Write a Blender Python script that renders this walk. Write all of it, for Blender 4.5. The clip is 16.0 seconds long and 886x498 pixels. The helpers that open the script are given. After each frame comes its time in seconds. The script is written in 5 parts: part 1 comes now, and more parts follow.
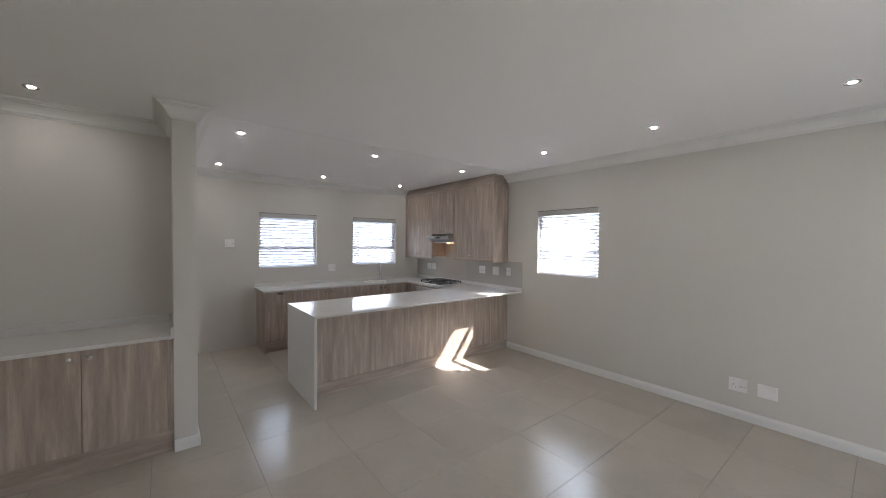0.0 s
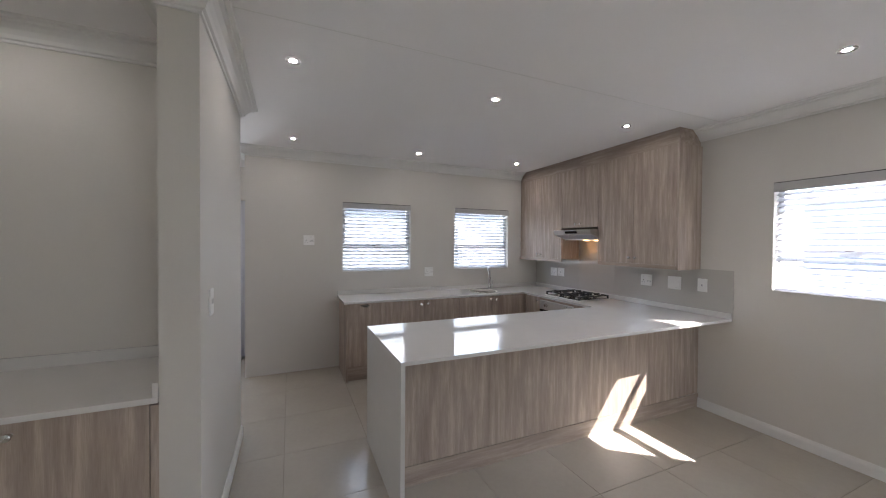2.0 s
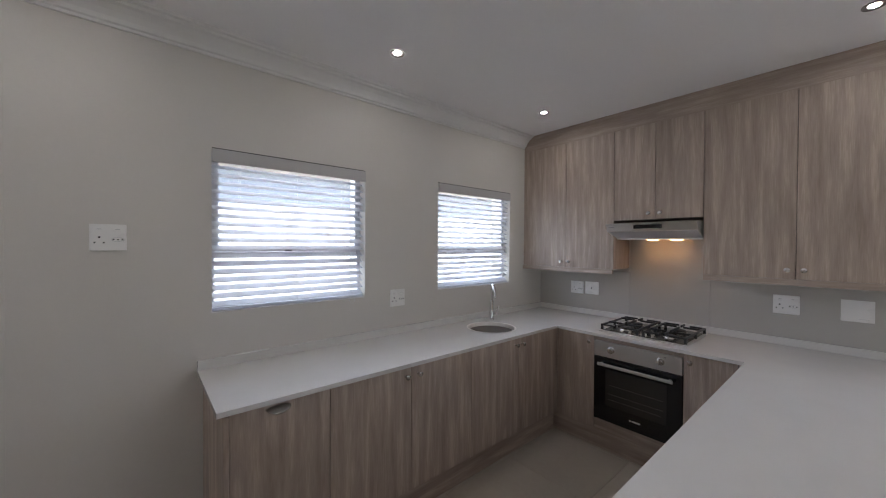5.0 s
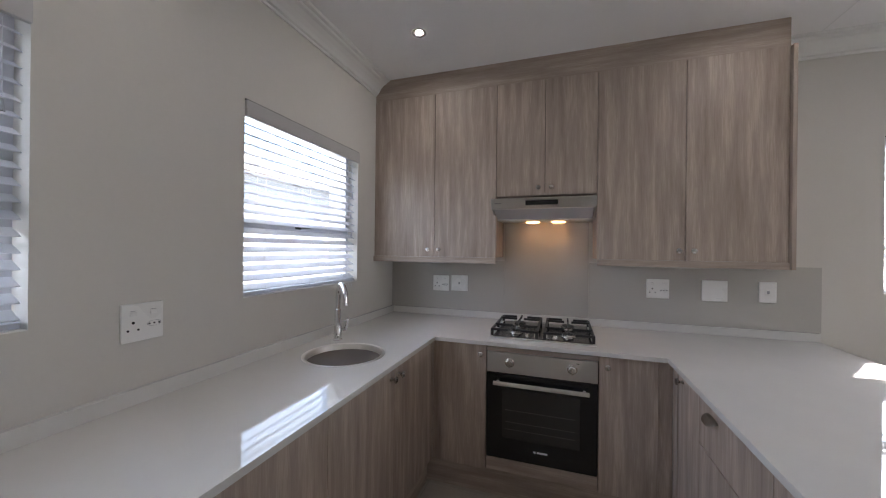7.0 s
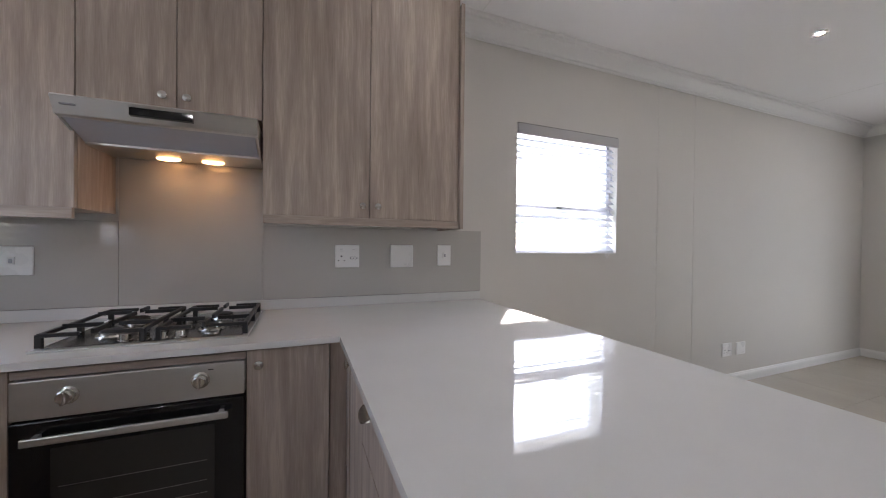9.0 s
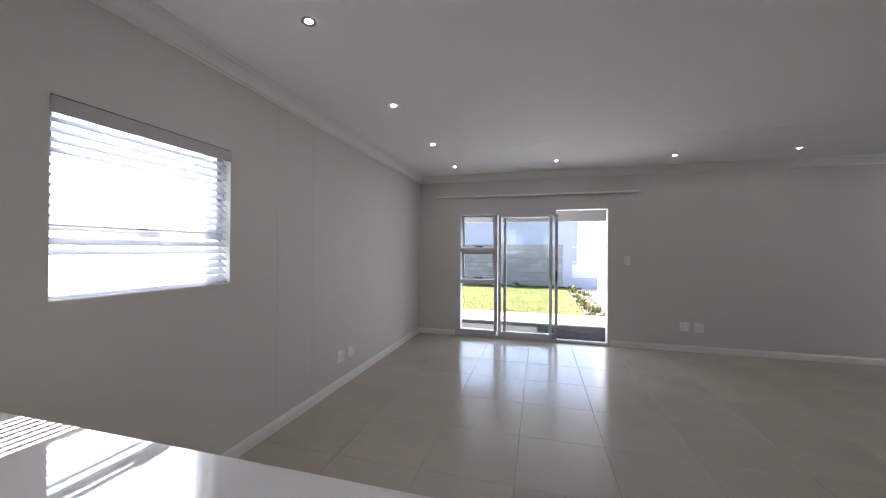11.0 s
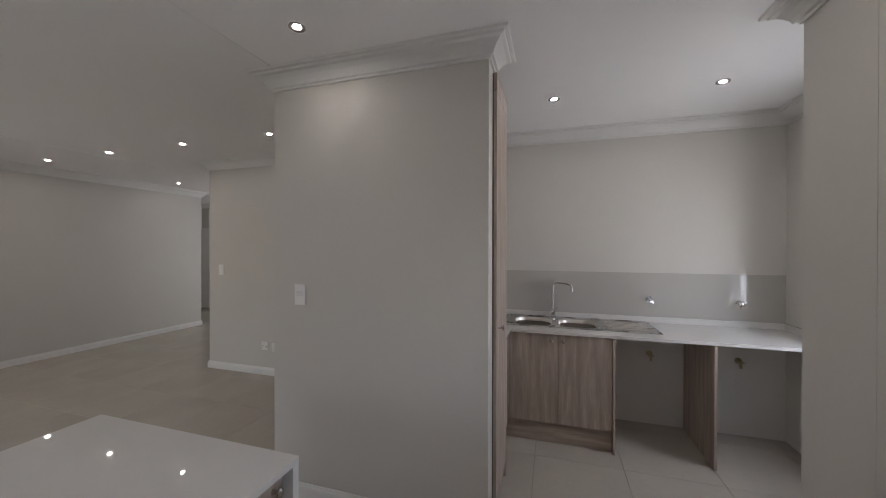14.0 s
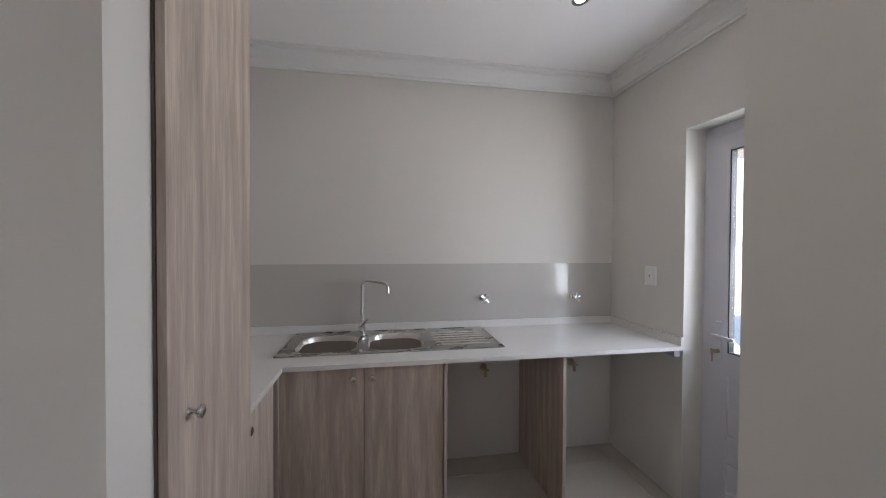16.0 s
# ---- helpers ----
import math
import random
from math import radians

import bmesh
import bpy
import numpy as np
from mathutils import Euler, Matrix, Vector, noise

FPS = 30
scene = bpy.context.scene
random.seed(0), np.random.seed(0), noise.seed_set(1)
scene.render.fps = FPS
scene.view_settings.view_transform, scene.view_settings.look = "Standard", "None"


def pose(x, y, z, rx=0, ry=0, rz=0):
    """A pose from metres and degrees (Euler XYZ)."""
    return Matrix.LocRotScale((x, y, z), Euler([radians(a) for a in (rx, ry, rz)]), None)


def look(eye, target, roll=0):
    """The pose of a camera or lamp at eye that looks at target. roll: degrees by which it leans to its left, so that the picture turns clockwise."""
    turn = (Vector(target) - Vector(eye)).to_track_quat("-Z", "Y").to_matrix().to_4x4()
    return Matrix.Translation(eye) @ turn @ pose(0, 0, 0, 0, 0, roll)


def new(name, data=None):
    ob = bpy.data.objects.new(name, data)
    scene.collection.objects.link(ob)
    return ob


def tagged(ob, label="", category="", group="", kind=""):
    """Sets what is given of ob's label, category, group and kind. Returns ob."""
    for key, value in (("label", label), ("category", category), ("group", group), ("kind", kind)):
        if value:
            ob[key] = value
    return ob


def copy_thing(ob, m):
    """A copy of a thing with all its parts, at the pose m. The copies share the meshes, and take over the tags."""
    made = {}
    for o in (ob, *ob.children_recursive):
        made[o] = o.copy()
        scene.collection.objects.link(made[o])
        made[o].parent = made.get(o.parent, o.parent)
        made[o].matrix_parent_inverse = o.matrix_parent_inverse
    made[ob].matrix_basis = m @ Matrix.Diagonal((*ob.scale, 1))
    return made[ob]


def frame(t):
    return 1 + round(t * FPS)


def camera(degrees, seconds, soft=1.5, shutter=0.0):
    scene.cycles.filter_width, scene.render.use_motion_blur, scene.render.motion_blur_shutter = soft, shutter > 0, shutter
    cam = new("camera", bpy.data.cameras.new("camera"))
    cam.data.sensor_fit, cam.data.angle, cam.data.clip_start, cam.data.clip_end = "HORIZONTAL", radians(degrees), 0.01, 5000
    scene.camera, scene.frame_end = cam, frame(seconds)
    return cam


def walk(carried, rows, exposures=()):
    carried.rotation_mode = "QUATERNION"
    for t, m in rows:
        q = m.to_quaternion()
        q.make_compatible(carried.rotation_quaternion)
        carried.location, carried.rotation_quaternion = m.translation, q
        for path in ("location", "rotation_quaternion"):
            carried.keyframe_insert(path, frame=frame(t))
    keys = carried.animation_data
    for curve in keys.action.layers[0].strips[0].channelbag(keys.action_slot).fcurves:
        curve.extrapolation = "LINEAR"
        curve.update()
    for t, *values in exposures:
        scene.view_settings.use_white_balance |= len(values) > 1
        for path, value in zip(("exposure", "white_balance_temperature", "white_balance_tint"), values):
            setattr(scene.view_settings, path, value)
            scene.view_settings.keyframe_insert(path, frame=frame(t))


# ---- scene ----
cam = camera(102.8, 16.0, soft=1.1)
PATH = [
    (0, (-0.211, -0.594, 1.622), (1.031, 0.973, 1.584), 0.4),
    (0.5, (-0.086, -0.276, 1.576), (1.015, 1.393, 1.538), 0.4),
    (1, (0.096, 0.09, 1.567), (1.084, 1.829, 1.53), 0.4),
    (1.5, (0.235, 0.513, 1.563), (1.108, 2.312, 1.529), 0.3),
    (2, (0.361, 0.94, 1.556), (1.155, 2.775, 1.525), 0.4),
    (2.5, (0.444, 1.372, 1.566), (1.221, 3.215, 1.539), 0.5),
    (3, (0.494, 1.821, 1.561), (1.267, 3.665, 1.535), 0.6),
    (3.2, (0.515, 1.988, 1.554), (1.289, 3.831, 1.534), 0.5),
    (5.3, (0.756, 3.496, 1.559), (2.161, 4.919, 1.546), 0.6),
    (5.5, (0.813, 3.61, 1.533), (2.285, 4.964, 1.53), 0.8),
    (6, (0.961, 3.886, 1.497), (2.603, 5.027, 1.503), 0.9),
    (6.5, (1.155, 4.067, 1.515), (2.942, 4.966, 1.519), 0.8),
    (7, (1.338, 4.215, 1.416), (3.234, 4.853, 1.416), 0.6),
    (7.5, (1.501, 4.236, 1.269), (3.46, 4.635, 1.239), 0.5),
    (8, (1.69, 4.155, 1.198), (3.688, 4.238, 1.16), 0.6),
    (8.5, (1.829, 4.009, 1.217), (3.807, 3.713, 1.194), 0.5),
    (9, (1.959, 3.859, 1.236), (3.815, 3.114, 1.217), 0.6),
    (9.5, (2.019, 3.662, 1.256), (3.581, 2.413, 1.24), 0.6),
    (10, (2.065, 3.441, 1.309), (3.293, 1.862, 1.301), 0.6),
    (10.2, (2.018, 3.357, 1.333), (3.14, 1.702, 1.326), 0.5),
    (12.3, (1.994, 4.1, 1.53), (1.228, 2.252, 1.539), 0.1),
    (12.5, (1.994, 4.183, 1.54), (1.062, 2.413, 1.546), 0.0),
    (13, (1.961, 4.345, 1.552), (0.64, 2.843, 1.548), 0.1),
    (13.5, (1.938, 4.445, 1.538), (0.264, 3.351, 1.533), 0.0),
    (14, (1.847, 4.484, 1.555), (-0.064, 3.895, 1.547), 0.1),
    (14.5, (1.695, 4.428, 1.561), (-0.303, 4.326, 1.551), 0.1),
    (15, (1.469, 4.431, 1.542), (-0.516, 4.678, 1.524), 0.1),
    (15.5, (1.08, 4.532, 1.497), (-0.891, 4.873, 1.475), 0.1),
    (16, (0.665, 4.61, 1.472), (-1.305, 4.957, 1.44), 0.3),
]
walk(cam, [(t, look(eye, target, roll)) for t, eye, target, roll in PATH], [(0, 3.97, 6450, 14), (3, 3.98, 6400, 15), (5.5, 3.80, 6350, 15), (8.5, 4.02, 6400, 16), (10, 3.76, 6350, 17), (12.5, 3.35, 6450, 17), (14, 3.58, 6650, 16), (15.5, 3.74, 6550, 16), (16, 3.78, 6500, 16)])
# ---- world, sun, exposure ----
SUN = Vector((1.0, -0.773, 1.27)).normalized()
world = bpy.data.worlds.new("world")
scene.world = world
world.use_nodes = True
wn = world.node_tree.nodes
sky = wn.new("ShaderNodeTexSky")
sky.sky_type = "NISHITA"
sky.sun_disc = False
sky.sun_elevation = math.asin(SUN.z)
sky.sun_rotation = math.atan2(SUN.x, SUN.y)
wn["Background"].inputs["Strength"].default_value = 0.07
world.node_tree.links.new(sky.outputs[0], wn["Background"].inputs[0])
sun = new("sun", bpy.data.lights.new("sun", "SUN"))
sun.data.energy, sun.data.angle, sun.data.color = 3.4, radians(0.35), (1.0, 0.96, 0.9)
sun.matrix_world = look(SUN * 20, (0, 0, 0))



def daylight_fill(loc, target, sx, sy, power):
    """An area lamp added to stand in for the sky's light, mostly in a window's opening."""
    d = bpy.data.lights.new("fill_lamp", "AREA")
    d.shape, d.size, d.size_y, d.energy, d.color = "RECTANGLE", sx, sy, power, (0.86, 0.93, 1.0)
    ob = new("fill_lamp", d)
    ob.matrix_world = look(loc, target)
    return ob


# ---- materials ----
def mat(name, base, rough=0.5, metal=0.0, vary=0.06, scale=3.0, fine=60.0, bump=0.05, rvary=0.05, coat=0.0, stretch=(1, 1, 1), emit=0.0, each=0.0, ior=1.5):
    m = bpy.data.materials.new(name)
    m.use_nodes = True
    nt = m.node_tree
    n, l = nt.nodes, nt.links
    b = n["Principled BSDF"]
    b.inputs["Roughness"].default_value, b.inputs["Metallic"].default_value = rough, metal
    b.inputs["Coat Weight"].default_value, b.inputs["Coat Roughness"].default_value = coat, 0.03
    b.inputs["IOR"].default_value = ior
    tc, mp, inf = n.new("ShaderNodeTexCoord"), n.new("ShaderNodeMapping"), n.new("ShaderNodeObjectInfo")
    l.new(tc.outputs["Object"], mp.inputs[0])
    mp.inputs["Scale"].default_value = stretch
    big, small = n.new("ShaderNodeTexNoise"), n.new("ShaderNodeTexNoise")
    big.noise_dimensions = "4D"
    l.new(inf.outputs["Random"], big.inputs["W"])
    big.inputs["Scale"].default_value, big.inputs["Detail"].default_value = scale, 5
    small.inputs["Scale"].default_value, small.inputs["Detail"].default_value = fine, 4
    l.new(mp.outputs[0], big.inputs["Vector"]), l.new(mp.outputs[0], small.inputs["Vector"])
    mix = n.new("ShaderNodeMath")
    mix.operation = "MULTIPLY_ADD"
    l.new(small.outputs[0], mix.inputs[0])
    mix.inputs[1].default_value = 0.4
    l.new(big.outputs[0], mix.inputs[2])
    ramp = n.new("ShaderNodeMapRange")
    l.new(mix.outputs[0], ramp.inputs[0])
    ramp.inputs[1].default_value, ramp.inputs[2].default_value = 0.4, 1.0
    ramp.inputs[3].default_value, ramp.inputs[4].default_value = 1 - vary, 1 + vary
    if each:
        add, rr = n.new("ShaderNodeMath"), n.new("ShaderNodeMapRange")
        l.new(inf.outputs["Random"], rr.inputs[0])
        rr.inputs[3].default_value, rr.inputs[4].default_value = -each, each
        l.new(ramp.outputs[0], add.inputs[0]), l.new(rr.outputs[0], add.inputs[1])
        out = add.outputs[0]
    else:
        out = ramp.outputs[0]
    col = n.new("ShaderNodeVectorMath")
    col.operation = "SCALE"
    col.inputs[0].default_value = base
    l.new(out, col.inputs["Scale"])
    l.new(col.outputs[0], b.inputs["Base Color"])
    if rvary:
        r = n.new("ShaderNodeMapRange")
        l.new(big.outputs[0], r.inputs[0])
        r.inputs[1].default_value, r.inputs[2].default_value = 0.3, 0.7
        r.inputs[3].default_value, r.inputs[4].default_value = max(0.02, rough - rvary), min(1, rough + rvary)
        l.new(r.outputs[0], b.inputs["Roughness"])
    if bump:
        bp = n.new("ShaderNodeBump")
        bp.inputs["Strength"].default_value, bp.inputs["Distance"].default_value = bump, 0.002
        l.new(mix.outputs[0], bp.inputs["Height"])
        l.new(bp.outputs[0], b.inputs["Normal"])
    if emit:
        b.inputs["Emission Color"].default_value = (*base, 1)
        b.inputs["Emission Strength"].default_value = emit
    return m


def wood_mat(name, axis, tint=1.0):
    """Grey-brown oak-look laminate; the grain runs along the axis."""
    m = mat(name, (0.3, 0.24, 0.2), 0.55, rvary=0.05)
    nt = m.node_tree
    n, l = nt.nodes, nt.links
    b = n["Principled BSDF"]
    tc, inf = n.new("ShaderNodeTexCoord"), n.new("ShaderNodeObjectInfo")
    off = n.new("ShaderNodeVectorMath")
    off.operation = "MULTIPLY_ADD"
    rnd = n.new("ShaderNodeCombineXYZ")
    for i in range(3):
        l.new(inf.outputs["Random"], rnd.inputs[i])
    l.new(rnd.outputs[0], off.inputs[0])
    off.inputs[1].default_value = (17, 23, 31)
    l.new(tc.outputs["Object"], off.inputs[2])
    sq = n.new("ShaderNodeMapping")
    s = [1.0, 1.0, 1.0]
    s["xyz".index(axis)] = 0.08
    sq.inputs["Scale"].default_value = s
    l.new(off.outputs[0], sq.inputs[0])
    # growth rings: bands of a slow noise stretched along the grain
    ring, rm = n.new("ShaderNodeTexNoise"), n.new("ShaderNodeMath")
    ring.inputs["Scale"].default_value, ring.inputs["Detail"].default_value = 13.0, 1.5
    l.new(sq.outputs[0], ring.inputs["Vector"])
    rm.operation = "MULTIPLY"
    rm.inputs[1].default_value = 15.0
    l.new(ring.outputs[0], rm.inputs[0])
    fr = n.new("ShaderNodeMath")
    fr.operation = "PINGPONG"
    fr.inputs[1].default_value = 1.0
    l.new(rm.outputs[0], fr.inputs[0])
    # thin dark latewood lines at the rings
    late = n.new("ShaderNodeMath")
    late.operation = "POWER"
    late.inputs[1].default_value = 0.35
    l.new(fr.outputs[0], late.inputs[0])
    # pores: very fine streaks
    pore = n.new("ShaderNodeTexNoise")
    s2 = n.new("ShaderNodeMapping")
    t = [1.0, 1.0, 1.0]
    t["xyz".index(axis)] = 0.045
    s2.inputs["Scale"].default_value = t
    l.new(off.outputs[0], s2.inputs[0])
    l.new(s2.outputs[0], pore.inputs["Vector"])
    pore.inputs["Scale"].default_value, pore.inputs["Detail"].default_value = 320.0, 3.0
    band = n.new("ShaderNodeTexNoise")
    l.new(sq.outputs[0], band.inputs["Vector"])
    band.inputs["Scale"].default_value, band.inputs["Detail"].default_value = 26.0, 6.0
    a1, a2 = n.new("ShaderNodeMath"), n.new("ShaderNodeMath")
    a1.operation = a2.operation = "MULTIPLY_ADD"
    l.new(late.outputs[0], a1.inputs[0])
    a1.inputs[1].default_value = 0.10
    l.new(band.outputs[0], a1.inputs[2])
    l.new(pore.outputs[0], a2.inputs[0])
    a2.inputs[1].default_value = 0.43
    l.new(a1.outputs[0], a2.inputs[2])
    cr = n.new("ShaderNodeValToRGB")
    e = cr.color_ramp.elements
    e[0].position, e[0].color = 0.50, (0.225 * tint, 0.176 * tint, 0.145 * tint, 1)
    e[1].position, e[1].color = 1.15, (0.41 * tint, 0.338 * tint, 0.285 * tint, 1)
    mid = cr.color_ramp.elements.new(0.82)
    mid.color = (0.322 * tint, 0.260 * tint, 0.217 * tint, 1)
    e[-1].position = 1.0
    l.new(a2.outputs[0], cr.inputs[0])
    l.new(cr.outputs[0], b.inputs["Base Color"])
    bp = [x for x in n if x.type == "BUMP"][0]
    l.new(a2.outputs[0], bp.inputs["Height"])
    bp.inputs["Strength"].default_value = 0.12
    return m


M_WALL = mat("wall_paint", (0.60, 0.574, 0.534), 0.62, vary=0.03, scale=0.8, fine=90, bump=0.10)
M_CEIL = mat("ceiling_paint", (0.84, 0.825, 0.82), 0.85, vary=0.02, scale=0.6, fine=70, bump=0.05)
M_TRIM = mat("trim_paint", (0.74, 0.73, 0.71), 0.45, vary=0.02, bump=0.03)
M_TILE = mat("floor_tile", (0.45, 0.408, 0.35), 0.20, vary=0.07, scale=2.2, fine=26, bump=0.02, rvary=0.05, each=0.02, ior=1.34)
M_GROUT = mat("grout", (0.27, 0.246, 0.212), 0.9, fine=200)
M_WOOD = wood_mat("oak_laminate", "z", 1.24)
M_WOODX = wood_mat("oak_laminate_long", "x", 1.18)
# dark colour for bodies behind fronts: paints the shade in the gaps
M_GAP_SHADE = mat("gap_shade", (0.10, 0.08, 0.065), 0.6)
M_STONE = mat("polished_quartz", (0.66, 0.645, 0.62), 0.03, vary=0.025, scale=6, fine=420, bump=0.0, rvary=0.006, ior=1.39)
M_SPLASH = mat("painted_glass", (0.47, 0.448, 0.415), 0.015, vary=0.01, bump=0.0, rvary=0.003, ior=1.52)
M_STEEL = mat("brushed_steel", (0.66, 0.65, 0.63), 0.36, 1.0, vary=0.015, scale=3, fine=90, bump=0.01, stretch=(1, 30, 30))
M_BOWL = mat("satin_steel", (0.72, 0.69, 0.65), 0.33, 1.0, vary=0.05, scale=10, bump=0.02)
M_SINK = mat("dull_steel", (0.45, 0.43, 0.41), 0.28, 1.0, vary=0.03, scale=8, bump=0.01)
M_CHROME = mat("chrome", (0.78, 0.78, 0.78), 0.06, 1.0, vary=0.01, bump=0, rvary=0.02)
M_KNOB = mat("satin_nickel", (0.62, 0.60, 0.57), 0.22, 1.0, vary=0.02, bump=0)
M_BLACKGLASS = mat("black_glass", (0.008, 0.008, 0.009), 0.05, bump=0, rvary=0.01)
M_OVENGLASS = mat("oven_window_glass", (0.030, 0.028, 0.026), 0.06, bump=0, rvary=0.01)
M_IRON = mat("cast_iron", (0.015, 0.015, 0.016), 0.5, vary=0.2, fine=200, bump=0.2)
M_BRASS = mat("brass", (0.42, 0.34, 0.20), 0.3, 1.0)
M_PLASTIC = mat("white_plastic", (0.80, 0.79, 0.77), 0.28, vary=0.01, bump=0, rvary=0.03)
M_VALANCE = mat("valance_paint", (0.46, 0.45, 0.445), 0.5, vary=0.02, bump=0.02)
M_JOINT = mat("grey_block_joint", (0.13, 0.13, 0.13), 0.95, bump=0.3, ior=1.12)
M_MORTAR = mat("dark_mortar", (0.02, 0.019, 0.018), 0.95, bump=0.3, ior=1.12)
# whitish walls turned from the sun, their bluish shade put into the colour
M_RENDER_SHADE = mat("shaded_white_render", (0.33, 0.35, 0.41), 0.85, vary=0.05, bump=0.3)
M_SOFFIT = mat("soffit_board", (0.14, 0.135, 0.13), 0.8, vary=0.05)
M_TRAY = mat("dark_hob_tray", (0.16, 0.155, 0.15), 0.18, 1.0, vary=0.05, bump=0.02)
M_RACK = mat("dim_steel_wire", (0.16, 0.15, 0.14), 0.4, bump=0)
M_HOLE = mat("socket_slot", (0.01, 0.01, 0.01), 0.8, bump=0)
M_GREYMARK = mat("grey_print", (0.35, 0.35, 0.36), 0.5, bump=0)
M_BLIND = mat("white_slat", (0.73, 0.73, 0.74), 0.42, vary=0.02, bump=0.02, stretch=(0.1, 1, 1))
M_ALU = mat("powder_coated_aluminium", (0.56, 0.56, 0.60), 0.35, vary=0.02, bump=0.02)
M_ALUD = mat("grey_aluminium", (0.42, 0.42, 0.46), 0.35, vary=0.03, bump=0.02)
M_RUBBER = mat("black_rubber", (0.02, 0.02, 0.02), 0.6)
M_LAMP = mat("lamp_glow", (1.0, 0.97, 0.93), 0.5, bump=0, vary=0, rvary=0, emit=28)
M_WARM = mat("warm_lamp_glow", (1.0, 0.50, 0.18), 0.5, bump=0, vary=0, rvary=0, emit=0.7)
M_RING = mat("chrome_ring", (0.22, 0.21, 0.20), 0.3, 1.0, bump=0)
M_GRASS = mat("lawn_grass", (0.125, 0.128, 0.045), 0.9, vary=0.15, scale=1.5, fine=90, bump=1.0, ior=1.12)
M_BLADE = mat("grass_blade", (0.14, 0.145, 0.052), 0.8, vary=0.12, each=0.05, ior=1.12)
M_SOIL = mat("bed_soil", (0.055, 0.042, 0.03), 0.95, vary=0.4, fine=50, bump=1.0, ior=1.12)
M_PAVER = mat("grey_brick_paver", (0.06, 0.056, 0.053), 0.85, vary=0.2, fine=80, bump=0.6, each=0.12, ior=1.12)
M_PATH = mat("pale_concrete_path", (0.42, 0.40, 0.37), 0.85, vary=0.1, fine=60, bump=0.5, ior=1.12)
M_BLOCK = mat("concrete_block", (0.25, 0.248, 0.24), 0.92, vary=0.16, scale=4, fine=70, bump=0.8, each=0.12)
M_RENDER = mat("white_render", (0.50, 0.51, 0.53), 0.85, vary=0.05, scale=1, fine=60, bump=0.5)
# pale house wall with blue-grey shade painted in as its base colour
M_HOUSE_SHADE = mat("shaded_house_wall", (0.25, 0.275, 0.315), 0.85, vary=0.05, scale=1, fine=60, bump=0.4)
M_ROOF = mat("grey_roof_tile", (0.30, 0.28, 0.27), 0.8, vary=0.15, bump=0.4)
M_PLANT = mat("green_leaf", (0.10, 0.13, 0.03), 0.6, vary=0.3, each=0.1)
M_PEBBLE = mat("garden_stone", (0.25, 0.215, 0.17), 0.85, vary=0.25, each=0.2, ior=1.12)
M_DIRT = mat("pale_ground", (0.42, 0.39, 0.34), 0.95, vary=0.2, scale=0.5, bump=0.5)
M_FLOWER = mat("red_petal", (0.5, 0.05, 0.08), 0.6)
bn, bl = M_BLIND.node_tree.nodes, M_BLIND.node_tree.links
tl, bmix = bn.new("ShaderNodeBsdfTranslucent"), bn.new("ShaderNodeMixShader")
tl.inputs[0].default_value = (0.60, 0.62, 0.68, 1)
bmix.inputs[0].default_value = 0.45
bl.new(bn["Principled BSDF"].outputs[0], bmix.inputs[1]), bl.new(tl.outputs[0], bmix.inputs[2])
bl.new(bmix.outputs[0], bn["Material Output"].inputs[0])
M_GLASS = bpy.data.materials.new("window_glass")
M_GLASS.use_nodes = True
gn = M_GLASS.node_tree.nodes
gl = M_GLASS.node_tree.links
gn.remove(gn["Principled BSDF"])
tr, go, mx, lw = gn.new("ShaderNodeBsdfTransparent"), gn.new("ShaderNodeBsdfGlossy"), gn.new("ShaderNodeMixShader"), gn.new("ShaderNodeLayerWeight")
pw, fz = gn.new("ShaderNodeMath"), gn.new("ShaderNodeMath")
pw.operation, fz.operation = "POWER", "MULTIPLY_ADD"
pw.inputs[1].default_value, fz.inputs[1].default_value, fz.inputs[2].default_value = 5.0, 0.7, 0.035
gl.new(lw.outputs["Facing"], pw.inputs[0]), gl.new(pw.outputs[0], fz.inputs[0])
go.inputs["Roughness"].default_value = 0.01
tr.inputs[0].default_value = (0.95, 0.97, 0.97, 1)
gl.new(fz.outputs[0], mx.inputs[0]), gl.new(tr.outputs[0], mx.inputs[1]), gl.new(go.outputs[0], mx.inputs[2])
gl.new(mx.outputs[0], gn["Material Output"].inputs[0])


# ---- mesh helpers ----
def finish(name, bm, material, parent=None, label="", smooth=False, kind=""):
    me = bpy.data.meshes.new(name)
    bmesh.ops.recalc_face_normals(bm, faces=bm.faces)
    if smooth:
        for f in bm.faces:
            f.smooth = True
        for e in bm.edges:
            if len(e.link_faces) == 2 and e.calc_face_angle(0) > radians(38):
                e.smooth = False
    bm.to_mesh(me)
    bm.free()
    me.materials.append(material)
    ob = new(name, me)
    if parent:
        ob.parent = parent
    return tagged(ob, label, kind=kind)


def part(name, bm, material, parent, label="", smooth=False, kind=""):
    return finish(name, bm, material, parent, label, smooth, kind)


